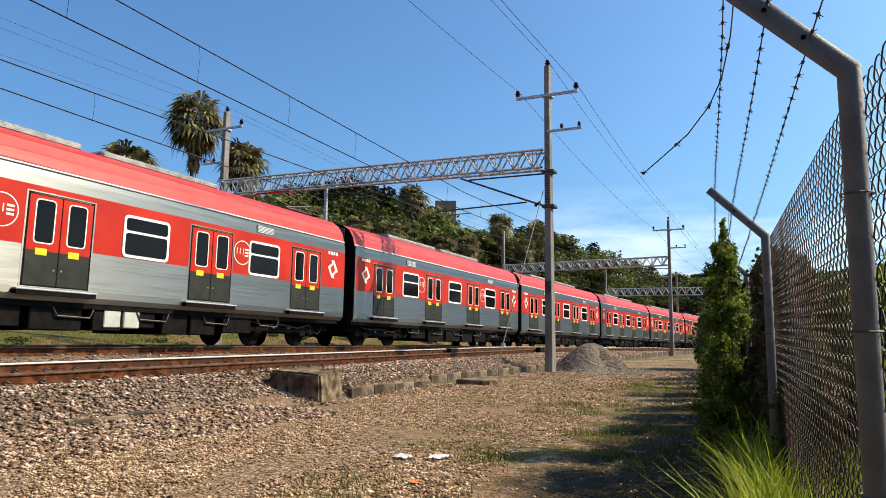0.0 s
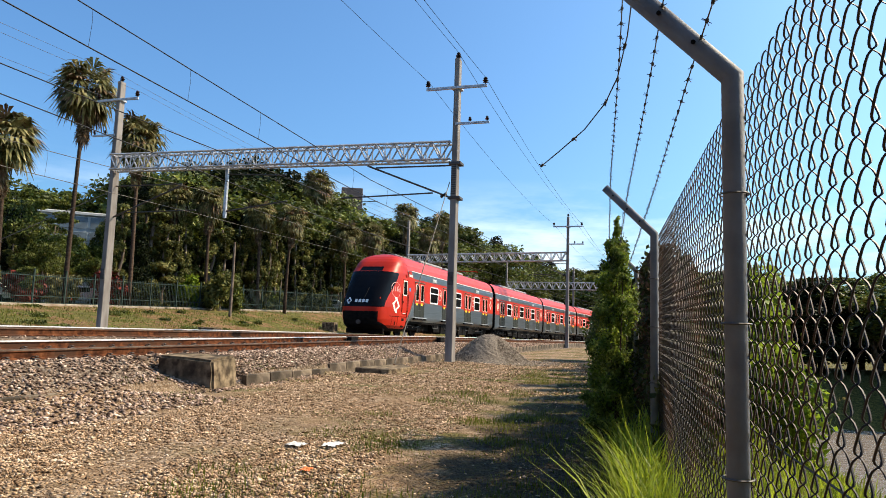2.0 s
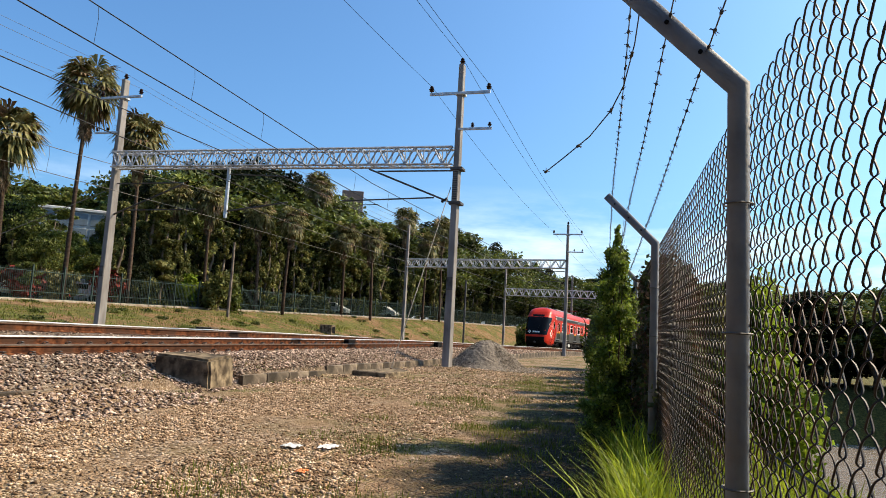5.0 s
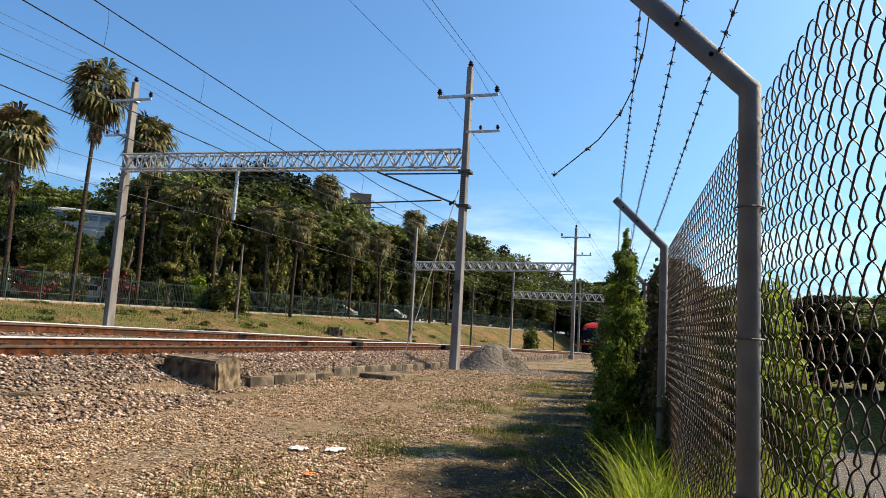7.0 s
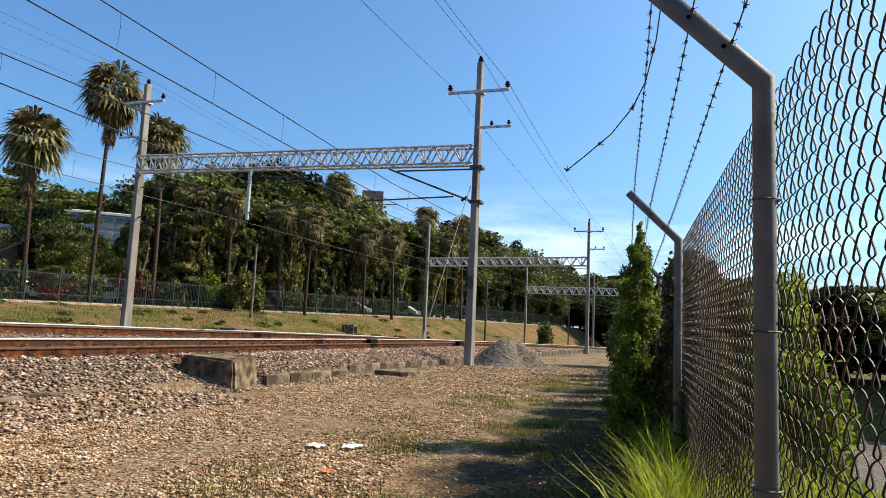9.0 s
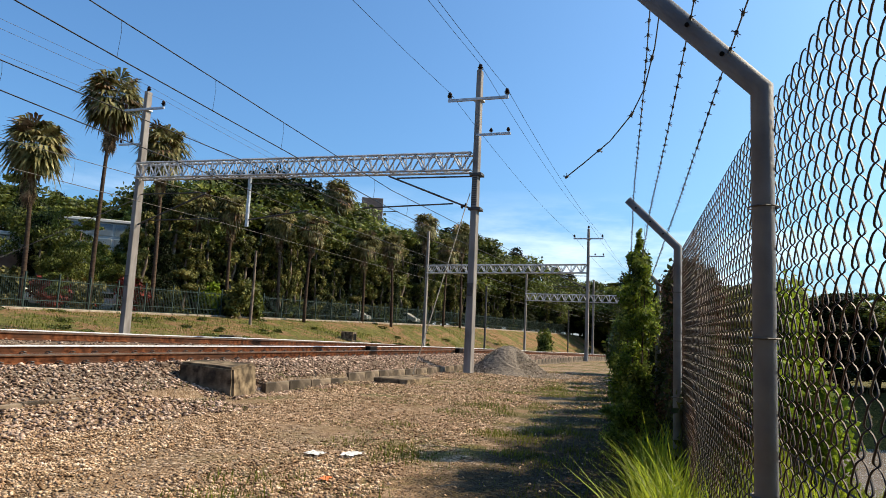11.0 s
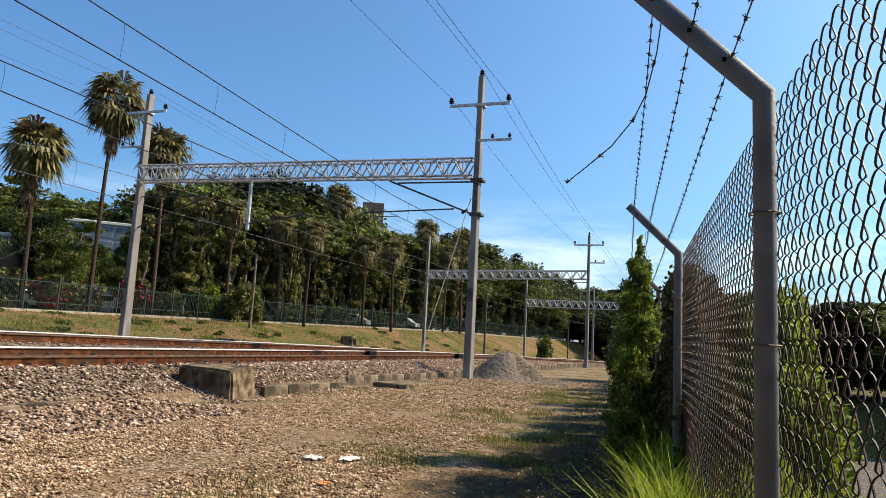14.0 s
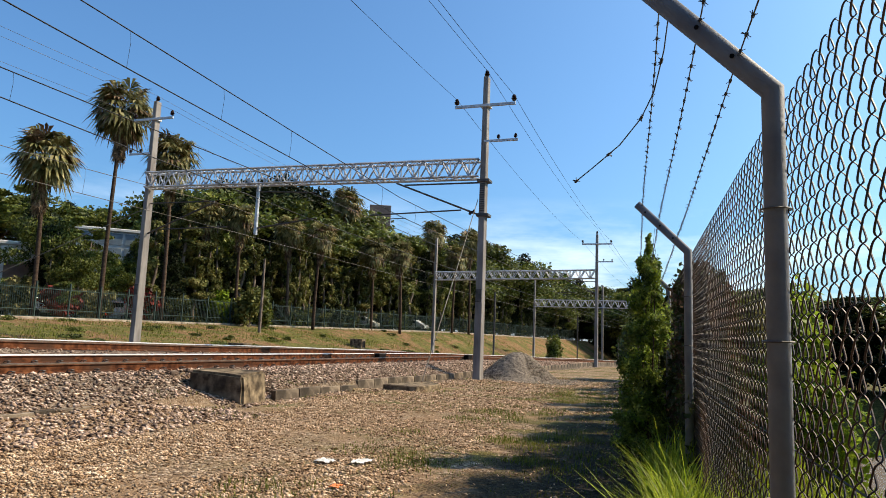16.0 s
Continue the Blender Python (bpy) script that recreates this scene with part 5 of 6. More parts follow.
# ---- trees, palms, shrubs ----
def leaf_mesh(name, clumps, count, size, mat, seed, droop=0.0, shell=0.55, aspect=0.6):
    """Leaves as small bent quads gathered in clumps. clumps: (x, y, z, rx, rz, weight)."""
    g = np.random.default_rng(seed)
    w = np.array([c[5] for c in clumps], float)
    which = g.choice(len(clumps), count, p=w / w.sum())
    c = np.array([k[:5] for k in clumps], float)[which]
    d = g.normal(size=(count, 3))
    d /= np.linalg.norm(d, axis=1)[:, None]
    rad = shell + (1 - shell) * g.random(count) ** 0.6
    rad *= 1 + 0.25 * g.normal(size=count) * 0.5
    p = c[:, :3] + d * rad[:, None] * np.stack([c[:, 3], c[:, 3], c[:, 4]], 1)
    a = g.normal(size=(count, 3))
    a[:, 2] -= droop
    a /= np.linalg.norm(a, axis=1)[:, None]
    b = np.cross(a, d + 0.6 * g.normal(size=(count, 3)))
    b /= np.linalg.norm(b, axis=1)[:, None] + 1e-9
    s = size * (0.6 + 0.8 * g.random(count))[:, None]
    nrm = np.cross(a, b)
    v = np.stack([p - a * s, p + b * s * aspect + nrm * s * 0.15, p + a * s, p - b * s * aspect + nrm * s * 0.15], 1).reshape(-1, 3)
    me = bpy.data.meshes.new(name)
    me.vertices.add(count * 4)
    me.vertices.foreach_set("co", v.ravel())
    me.loops.add(count * 4)
    me.loops.foreach_set("vertex_index", np.arange(count * 4))
    me.polygons.add(count)
    me.polygons.foreach_set("loop_start", np.arange(0, count * 4, 4))
    me.materials.append(mat)
    me.update(calc_edges=True)
    return me


def trunk_mesh(bm, h, r, rng, limbs, lean=0.4):
    pts = [Vector((lean * noise.noise((i * 0.7, h, r * 30)), lean * noise.noise((h, i * 0.7, 2)), h * i / 6)) for i in range(7)]
    pts[0] = Vector((0, 0, -0.4))
    tube(bm, pts, r, 8, r * 0.45)
    for x, y, z, rx, rz, _ in limbs:
        k = rng.randint(2, 5)
        a = pts[k]
        e = Vector((x, y, z))
        m = a.lerp(e, 0.5) + Vector((0, 0, 0.12 * (e - a).length))
        tube(bm, [a, m, e], r * 0.42, 6, r * 0.1)


def tree_kind(h, spread, seed, kind):
    """One tree as a hidden-from-nothing prototype: trunk mesh and crown mesh, shared by its copies."""
    rng = random.Random(seed)
    clumps = []
    if kind == "broad":
        for i in range(17):
            a, k = rng.uniform(0, 6.28), rng.random() ** 0.6
            z = h * rng.uniform(0.42, 0.96)
            f = spread * (1.05 - 0.6 * ((z / h - 0.55) / 0.45) ** 2 if z > 0.55 * h else 0.9)
            clumps.append((math.cos(a) * k * f, math.sin(a) * k * f, z, rng.uniform(0.9, 1.7) * spread / 3.2, rng.uniform(0.6, 1.0) * spread / 3.2, 1))
        count, size, mat = 9000, 0.165, M["leaf"]
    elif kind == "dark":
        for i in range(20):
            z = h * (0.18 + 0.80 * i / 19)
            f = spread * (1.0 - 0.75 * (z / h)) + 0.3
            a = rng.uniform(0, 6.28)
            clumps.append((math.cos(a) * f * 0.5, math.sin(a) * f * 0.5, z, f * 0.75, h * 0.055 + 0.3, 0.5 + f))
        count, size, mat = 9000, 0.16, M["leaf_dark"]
    elif kind == "feather":
        for i in range(20):
            a, k = rng.uniform(0, 6.28), rng.random() ** 0.5
            z = h * (0.95 - 0.38 * rng.random() * (0.3 + k))
            clumps.append((math.cos(a) * k * spread, math.sin(a) * k * spread, z, rng.uniform(0.8, 1.5), rng.uniform(0.22, 0.4), 1))
        count, size, mat = 8000, 0.145, M["leaf"]
    else:  # vine: a trunk wrapped in climbing leaves
        for i in range(16):
            z = h * (0.04 + 0.92 * i / 15)
            f = 0.22 + 0.5 * rng.random() ** 2
            clumps.append((rng.uniform(-0.5, 0.5), rng.uniform(-0.5, 0.5), z, f, h * rng.uniform(0.03, 0.07), f))
        count, size, mat = 4600, 0.105, M["vine"]
    bm = bmesh.new()
    trunk_mesh(bm, h * (0.8 if kind != "vine" else 0.97), 0.05 + h * 0.014, rng, [] if kind in ("vine", "dark") else clumps[::2])
    top = thing("tree", {"broad": "leafy green broadleaf tree behind the far fence", "dark": "tall dark conifer-like tree in the wood",
                         "feather": "spreading tree with layered feathery foliage", "vine": "bare trunk wrapped in yellow-green climbing vine"}[kind], "tree", "trees of the wood")
    part("trunk", bm, M["bark"], top, smooth=True)
    part("crown", leaf_mesh("crown", clumps, count, size, mat, seed, droop=0.5 if kind == "vine" else 0.2), None, top)
    return top


def polar(az, d):
    return -math.sin(radians(az)) * d, math.cos(radians(az)) * d


rng = random.Random(21)
kinds = [(tree_kind(12, 3.6, 1, "broad"), 12), (tree_kind(11, 4.2, 2, "broad"), 11), (tree_kind(15, 3.0, 3, "dark"), 15),
         (tree_kind(12, 4.4, 4, "feather"), 12), (tree_kind(9, 0.8, 5, "vine"), 9), (tree_kind(13, 3.2, 6, "dark"), 13), (tree_kind(8, 0.8, 7, "vine"), 8)]
used = set()


def plant(i, x, y, height, turn=None, wide=1.0):
    ob, h = kinds[i]
    k = height / h
    m = pose(x, y, ground_z(x, y) - 0.05, 0, 0, rng.uniform(0, 360) if turn is None else turn)
    if i in used:
        ob = copy_thing(ob, m)
    used.add(i)
    ob.matrix_basis = m @ Matrix.Diagonal((k * wide, k * wide, k, 1))
    return ob


# skyline of the wood: bearing (degrees left of the track) and the slope to its top
SKYLINE = [(-20, 0.075), (0, 0.088), (4.2, 0.093), (7.8, 0.09), (11.1, 0.108), (14.9, 0.134), (17.4, 0.147), (22.2, 0.150), (24.4, 0.143), (26.2, 0.150), (27.2, 0.19), (28.9, 0.2), (32.7, 0.21), (36.2, 0.212),
           (39.2, 0.2), (41.7, 0.198), (42.8, 0.185), (44.6, 0.16), (47.6, 0.157), (51.6, 0.172), (64, 0.16)]


def skyline(az):
    for (a, p), (b, q) in zip(SKYLINE, SKYLINE[1:]):
        if az <= b:
            return p + (q - p) * max(0, az - a) / (b - a)
    return SKYLINE[-1][1]


def beyond_fence(az):
    """Distance at which a bearing meets the far fence."""
    d = 30.0
    while d < 150:
        x, y = polar(az, d)
        if x < far_fence_x(y):
            return d
        d += 0.5
    return 150.0


for az in np.arange(4, 63, 1.3):
    d0 = beyond_fence(az)
    for row, (extra, frac) in enumerate(((4, 0.55), (11, 0.80), (20, 1.0))):
        a = az + rng.uniform(-0.6, 0.6)
        d = d0 + extra + rng.uniform(-2.5, 2.5)
        x, y = polar(a, d)
        top = 1.5 + skyline(a) * d * frac * rng.uniform(0.86, 1.04) if row < 2 else 1.5 + skyline(a) * d * rng.uniform(0.95, 1.05)
        h = max(4, top - ground_z(x, y))
        if 41.5 < a < 58 and row == 2:
            kind = rng.choice([0, 1, 3, 3, 2])
        elif 27 < a < 40:
            kind = rng.choice([2, 5, 2, 5, 0]) if row else rng.choice([4, 6, 4, 5])
        else:
            kind = rng.choice([0, 1, 3, 2, 5]) if row else rng.choice([0, 4, 6, 5, 4])
        if row == 0 and kind in (4, 6):
            h = min(h, rng.uniform(7, 10.5))
        if row < 2 and (41.2 < a < 48.6 or 50.5 < a < 57.5):
            h = min(h, 2.6)          # a gap in the wood, with buildings behind
        elif row == 2 and (40.6 < a < 49.2 or 50.5 < a < 57.5):
            x, y = polar(a, 88 + rng.uniform(0, 8))
            h = max(4, 1.5 + skyline(a) * 90 - ground_z(x, y))
        plant(kind, x, y, h, wide=(1.0, 1.15, 1.35)[row])
# trees that leave only a narrow gap before the glazed block
for az, extra, slope, kind, wide in ((46.9, 9, 0.135, 3, 0.75), (48.1, 12, 0.15, 3, 0.9), (49.4, 8, 0.14, 1, 0.8), (50.3, 14, 0.165, 2, 1.1), (42.9, 9, 0.125, 0, 0.7), (41.9, 12, 0.175, 5, 1.0), (40.6, 9, 0.18, 2, 1.1),
                                     (43.4, 6, 0.085, 1, 0.9), (44.3, 7, 0.09, 0, 0.9), (45.2, 6, 0.085, 1, 0.9), (46.2, 7, 0.10, 0, 0.9), (47.4, 5, 0.09, 1, 0.9)):
    d = beyond_fence(az) + extra
    x, y = polar(az, d)
    plant(kind, x, y, 1.5 + slope * d - ground_z(x, y), wide=wide)
# crowns that close the hilltop behind the first portal
for az in np.arange(29.0, 39.2, 0.65):
    d = beyond_fence(az) + 16 + rng.uniform(-3, 3)
    x, y = polar(az, d)
    plant(rng.choice([0, 1, 2, 5]), x, y, 1.5 + skyline(az) * d * rng.uniform(0.80, 0.98) - ground_z(x, y), wide=1.4)
# undergrowth that closes the wood, near-black in place of its inner shade
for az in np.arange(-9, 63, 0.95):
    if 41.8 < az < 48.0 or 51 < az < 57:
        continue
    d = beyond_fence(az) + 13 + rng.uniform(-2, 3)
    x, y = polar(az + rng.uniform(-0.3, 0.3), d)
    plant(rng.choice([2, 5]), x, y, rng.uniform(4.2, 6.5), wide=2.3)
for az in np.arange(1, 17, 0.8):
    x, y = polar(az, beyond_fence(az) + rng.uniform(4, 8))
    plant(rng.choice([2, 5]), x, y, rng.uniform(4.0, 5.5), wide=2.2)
# trunks wrapped in climbers along the edge of the wood
for i in range(44):
    a = 12.5 + i * 0.77 + rng.uniform(-0.35, 0.35)
    if 42.8 < a < 46.4:
        continue
    d = beyond_fence(a) + rng.uniform(1.5, 5)
    x, y = polar(a, d)
    plant(rng.choice([4, 6]), x, y, rng.uniform(5.5, 10.0), wide=rng.uniform(0.75, 1.25))
# far hill and the woods beyond the end of the line and the pond
for i in range(32):
    a = -34 + i * 1.35
    d = 120 + rng.uniform(-12, 30)
    x, y = polar(a, d)
    if a > 5 and d < 160:
        continue
    h = 1.5 + skyline(a) * d * rng.uniform(0.75, 1.05) - ground_z(x, y)
    plant(rng.choice([0, 1, 3, 5]), x, y, max(5, h), wide=1.5)

# low dark trees on the far side of the pond
for i in range(16):
    x = 1.6 + i * 0.6 + rng.uniform(-0.3, 0.3)
    plant(rng.choice([2, 5, 0]), x, rng.uniform(24.5, 33), rng.uniform(2.7, 3.7), wide=2.2)

# unseen trees added behind and beside the path and across the pond, blocking skylight
for i in range(46):
    a = -66 - i * 4.6 + rng.uniform(-1.2, 1.2)
    d = rng.uniform(34, 40) if a > -118 else rng.uniform(17, 22)
    x, y = polar(a, d)
    if 8 < lat_s(x, y)[0] < 21:
        continue
    plant(rng.choice([0, 1, 2, 5, 2]), x, y, rng.uniform(11, 14.5), wide=1.3)


def fan_leaf(vs, fs, idx, base, direction, length, dead, rng):
    """A petiole and a fan of narrow blades."""
    d = Vector(direction).normalized()
    side = d.cross(Vector((0, 0, 1)))
    side = side.normalized() if side.length > 0.05 else Vector((1, 0, 0))
    up = side.cross(d).normalized()
    hub = Vector(base) + d * length * 0.5
    k = len(vs)
    vs += [Vector(base) - side * 0.03, Vector(base) + side * 0.03, hub + side * 0.02, hub - side * 0.02]
    fs.append((k, k + 1, k + 2, k + 3))
    idx.append(1 if dead else 0)
    n = 11
    for i in range(n):
        a = radians(-105 + 210 * i / (n - 1) + rng.uniform(-6, 6))
        ray = (d * math.cos(a) + side * math.sin(a)).normalized()
        ln = length * (0.62 - 0.12 * abs(math.sin(a))) * rng.uniform(0.85, 1.1)
        mid = hub + ray * ln * 0.55 + up * 0.04
        tip = hub + ray * ln - Vector((0, 0, ln * (0.42 if not dead else 0.3)))
        w = up.cross(ray).normalized() * length * 0.045
        k = len(vs)
        vs += [hub, mid + w, tip, mid - w]
        fs.append((k, k + 1, k + 2, k + 3))
        idx.append(1 if dead else 0)


def palm(x, y, top_z, seed, crown=2.1, thick=0.17, label="tall fan palm with a shaggy skirt of dead fronds"):
    rng = random.Random(seed)
    z = ground_z(x, y)
    h = top_z - crown * 1.15 - z
    top = thing("palm_tree", label, "palm tree", "palms", at=pose(x, y, z))
    lean = Vector((rng.uniform(-0.5, 0.5), rng.uniform(-0.5, 0.5), 0))
    pts = [Vector((0, 0, -0.4))] + [lean * (i / 8) ** 2 + Vector((0, 0, h * i / 8)) for i in range(1, 9)]
    part("trunk", tubed(pts, thick, 9, thick * 0.62), M["palm_bark"], top, smooth=True)
    hub = pts[-1]
    vs, fs, idx = [], [], []
    for i in range(92):
        el = radians(rng.uniform(-75, 62))
        a = rng.uniform(0, 6.28)
        fan_leaf(vs, fs, idx, hub + Vector((0, 0, rng.uniform(-0.2, 0.3))), (math.cos(a) * math.cos(el), math.sin(a) * math.cos(el), math.sin(el)), crown * rng.uniform(0.75, 1.1), rng.random() < 0.16, rng)
    part("crown", mesh_of("crown", vs, fs, [M["palm_leaf"], M["palm_dead"]], idx), None, top)
    vs, fs, idx = [], [], []
    for i in range(110):
        a = rng.uniform(0, 6.28)
        el = radians(rng.uniform(-89, -70))
        fan_leaf(vs, fs, idx, hub - Vector((0, 0, rng.uniform(0.2, crown * 1.25))), (math.cos(a) * math.cos(el), math.sin(a) * math.cos(el), math.sin(el)), crown * rng.uniform(0.34, 0.50), rng.random() < 0.9, rng)
    part("skirt", mesh_of("skirt", vs, fs, [M["palm_leaf"], M["palm_dead"]], idx), None, top, "hanging dead brown fronds")
    return top


for seed, (az, d, slope, crown) in enumerate([(45.9, 53, 0.348, 2.8), (50.2, 50, 0.266, 2.65), (41.6, 57, 0.280, 2.6), (38.6, 62, 0.192, 2.0), (36.2, 62, 0.192, 2.0), (32.2, 66, 0.178, 2.0), (30.0, 66, 0.172, 1.9),
                                              (27.7, 80, 0.226, 2.5), (25.3, 76, 0.152, 2.1), (22.9, 78, 0.150, 2.1), (20.3, 90, 0.182, 2.4), (17.2, 96, 0.170, 2.4), (18.6, 92, 0.145, 2.2)]):
    x, y = polar(az, d)
    palm(x, y, 1.5 + slope * d, seed + 40, crown * 0.88)


def shrub(x, y, w, h, count, size, mat, seed, label, z=None, name="shrub", group="shrubs"):
    rng = random.Random(seed)
    cl = [(rng.uniform(-1, 1) * w * 0.6, rng.uniform(-1, 1) * w * 0.6, h * rng.uniform(0.15, 0.8), w * rng.uniform(0.3, 0.55), h * rng.uniform(0.15, 0.28), 1) for _ in range(11)]
    top = thing(name, label, "shrub", group, at=pose(x, y, ground_z(x, y) if z is None else z))
    bm = bmesh.new()
    for c in cl[:6]:
        tube(bm, [(c[0] * 0.1, c[1] * 0.1, -0.1), (c[0] * 0.5, c[1] * 0.5, c[2] * 0.6), c[:3]], 0.03, 5, 0.01)
    part("stem", bm, M["bark"], top)
    part("foliage", leaf_mesh("foliage", cl, count, size, mat, seed, droop=0.3), None, top)
    return top


# shrubs and low palms along the far fence
for i, (az, dd, w, h, mat) in enumerate([(57, 4, 1.6, 2.6, "palm_leaf"), (54, 3, 1.5, 2.4, "palm_leaf"), (51, 3, 1.6, 2.6, "palm_leaf"), (48.5, 3, 1.3, 2.4, "red_leaf"), (46.5, 2.5, 1.4, 2.2, "palm_leaf"), (43, 2, 1.3, 3.0, "red_leaf"),
                                         (40.5, 2, 1.2, 2.2, "vine"), (37.5, 1.5, 1.3, 3.2, "bright_leaf"), (35.0, -0.9, 1.6, 3.4, "vine"), (34.0, -0.9, 1.3, 3.2, "leaf"), (31, 2, 1.2, 2.0, "leaf"), (27, 2, 1.2, 2.4, "vine"), (23, 2, 1.2, 2.2, "leaf"), (60, 3, 1.8, 3.2, "leaf")]):
    d = beyond_fence(az) + dd
    x, y = polar(az, d)
    shrub(x, y, w, h, 1500, 0.17, M[mat], 70 + i, "reddish ornamental shrub by the far fence" if mat == "red_leaf" else "green shrub growing along the far fence")
shrub(*polar(10.2, 88), 1.1, 3.8, 1200, 0.2, M["leaf"], 91, "small young tree on the grassy bank")

# climber-covered bush on the mesh fence
bush = thing("climber_bush", "tall bush of climbing leaves overgrowing the mesh fence", "bush", at=pose(-0.47, 9.6, 0.0))
cl = []
r2 = random.Random(5)
for i in range(110):
    k = r2.random() ** 0.9
    z = 0.12 + 2.55 * k
    wdt = 0.40 * (1.0 - 0.66 * k)
    lo, hi = (-1.1, 0.45) if k < 0.5 else (-0.9, 1.0)
    r = r2.uniform(0.07, 0.19) * (1.1 - 0.5 * k)
    cl.append((r2.uniform(lo, hi) * wdt, r2.uniform(-1.0, 1.1) * (1 - 0.75 * k), z, r, r * r2.uniform(0.9, 1.7), r))
for i in range(16):
    a, k = r2.uniform(0, 6.28), r2.random()
    cl.append((0.10 * math.cos(a) * (1 - k), 0.15 * math.sin(a), 2.55 + 0.42 * k, 0.035, 0.07, 0.02))
part("foliage", leaf_mesh("foliage", cl, 26000, 0.022, M["climber_leaf"], 6, droop=0.5, shell=0.0), None, bush)
# brighter leaves mixed in as sunlit specks; the light is in their colour
part("young_foliage", leaf_mesh("young_foliage", cl[::2], 5000, 0.022, M["bright_leaf"], 7, droop=0.4, shell=0.5), None, bush, "lighter yellow-green leaves coloured as sunlit")
bm = bmesh.new()
for c in cl[::9]:
    tube(bm, [(c[0] * 0.2, c[1] * 0.5, -0.1), (c[0] * 0.6, c[1] * 0.8, c[2] * 0.55), c[:3]], 0.014, 5, 0.005)
for i in range(7):
    a = r2.uniform(0, 6.28)
    tube(bm, [(0, 0, 2.2), (0.06 * math.cos(a), 0.1 * math.sin(a), 2.6), (0.12 * math.cos(a), 0.18 * math.sin(a), 2.9 + r2.uniform(-0.2, 0.2))], 0.004, 4, 0.002)
part("stem", bm, M["palm_bark"], bush)
shrub(-0.30, 12.4, 0.5, 2.2, 5000, 0.04, M["leaf"], 90, "dark bush along the mesh fence")
for i, y in enumerate((13.9, 17.4, 21.2, 23.2)):
    shrub(fence_x(y) + 0.12, y, 0.75, 2.25, 3600, 0.055, M["leaf"], 80 + i, "dark bush along the mesh fence")
shrub(-0.62, 15.6, 0.8, 2.3, 5000, 0.05, M["leaf"], 92, "dark bush along the mesh fence")
shrub(-0.7, 19.0, 1.0, 2.5, 5000, 0.08, M["leaf"], 93, "dark bush along the mesh fence")
shrub(-0.9, 25.5, 1.3, 2.7, 5000, 0.09, M["leaf"], 94, "dark bush along the mesh fence")
shrub(-1.4, 33, 2.0, 3.6, 5000, 0.12, M["leaf"], 95, "bush along the mesh fence")
shrub(1.28, 8.3, 0.55, 2.5, 3000, 0.05, M["bright_leaf"], 96, "sunlit light-green bush behind the mesh fence")
shrub(0.62, 11.6, 0.8, 2.5, 5200, 0.04, M["vine"], 97, "brownish climbing bush behind the mesh fence")
shrub(0.55, 8.6, 0.45, 1.5, 2600, 0.04, M["leaf"], 98, "low leafy bush behind the mesh fence")
vine = thing("fence_vine", "dense climbing vine hanging behind the mesh fence", "vine")
cl = []
for i in range(190):
    yy = r2.uniform(6.2, 14.4)
    cl.append((fence_x(yy) + r2.uniform(0.16, 0.34), yy, r2.uniform(0.35 if yy < 8.2 else 0.1, min(2.3 if yy < 9.0 or yy > 12.0 else 1.5, 1.6 + 0.45 * (yy - 6.0))), 0.24, 0.26, 1))
part("foliage", leaf_mesh("foliage", cl, 42000, 0.034, M["shaded_vine"], 8, droop=0.4), None, vine)
part("dry_foliage", leaf_mesh("dry_foliage", cl[::2], 15000, 0.03, M["dry_vine"], 9, droop=0.5), None, vine, "dry brown leaves")


def blades(name, centres, count, length, mat, seed, width=0.006, spread=0.12, bend=0.5):
    """Grass blades, three bent quads each."""
    g = np.random.default_rng(seed)
    vs, fs = [], []
    for i in range(count):
        cx, cy, r, hh = centres[g.integers(len(centres))]
        a, q = g.random() * 6.283, math.sqrt(g.random()) * r
        x, y = cx + math.cos(a) * q, cy + math.sin(a) * q
        z = ground_z(x, y) - 0.01
        ln = length * hh * (0.45 + 0.65 * g.random())
        t = g.random() * 6.283
        dx, dy = math.cos(t), math.sin(t)
        bd = bend * (0.3 + g.random())
        w = width * (0.6 + 0.8 * g.random())
        px, py = -dy * w, dx * w
        k = len(vs)
        for j, f in enumerate((0, 0.4, 0.75, 1.0)):
            o = bd * ln * f * f
            ww = (1 - f * f) + 0.05
            zz = z + ln * f * (1 - 0.35 * bd * f)
            vs += [(x + dx * o + px * ww, y + dy * o + py * ww, zz), (x + dx * o - px * ww, y + dy * o - py * ww, zz)]
        fs += [(k, k + 1, k + 3, k + 2), (k + 2, k + 3, k + 5, k + 4), (k + 4, k + 5, k + 7, k + 6)]
    return mesh_of(name, vs, fs, mat)


tall = [(fence_x(y) - 0.04 - 0.14 * random.Random(int(y * 10)).random(), y, 0.2, random.Random(int(y * 7)).uniform(0.7, 1.1)) for y in np.arange(3.6, 7.2, 0.25)]
tagged(new("tall_grass", blades("tall_grass", tall, 1700, 0.94, M["fresh_grass"], 3, 0.0085, bend=0.6)), "tall bright green grass tuft at the fence foot", "grass", kind="stuff")
behind = [(fence_x(y) + 0.35 + 0.6 * random.Random(int(y * 13)).random(), y, 0.45, random.Random(int(y * 5)).uniform(0.6, 1.0)) for y in np.arange(1.2, 9, 0.2)]
tagged(new("rough_grass", blades("rough_grass", behind, 6500, 0.72, M["fresh_grass"], 4, 0.006)), "rough sunlit grass behind the mesh fence", "grass", kind="stuff")
r3 = random.Random(9)
shore = []
for i in range(120):
    y = r3.uniform(3, 16)
    shore.append((fence_x(y) + r3.uniform(0.9, 6.5), y, 0.6, r3.uniform(0.5, 1.1)))
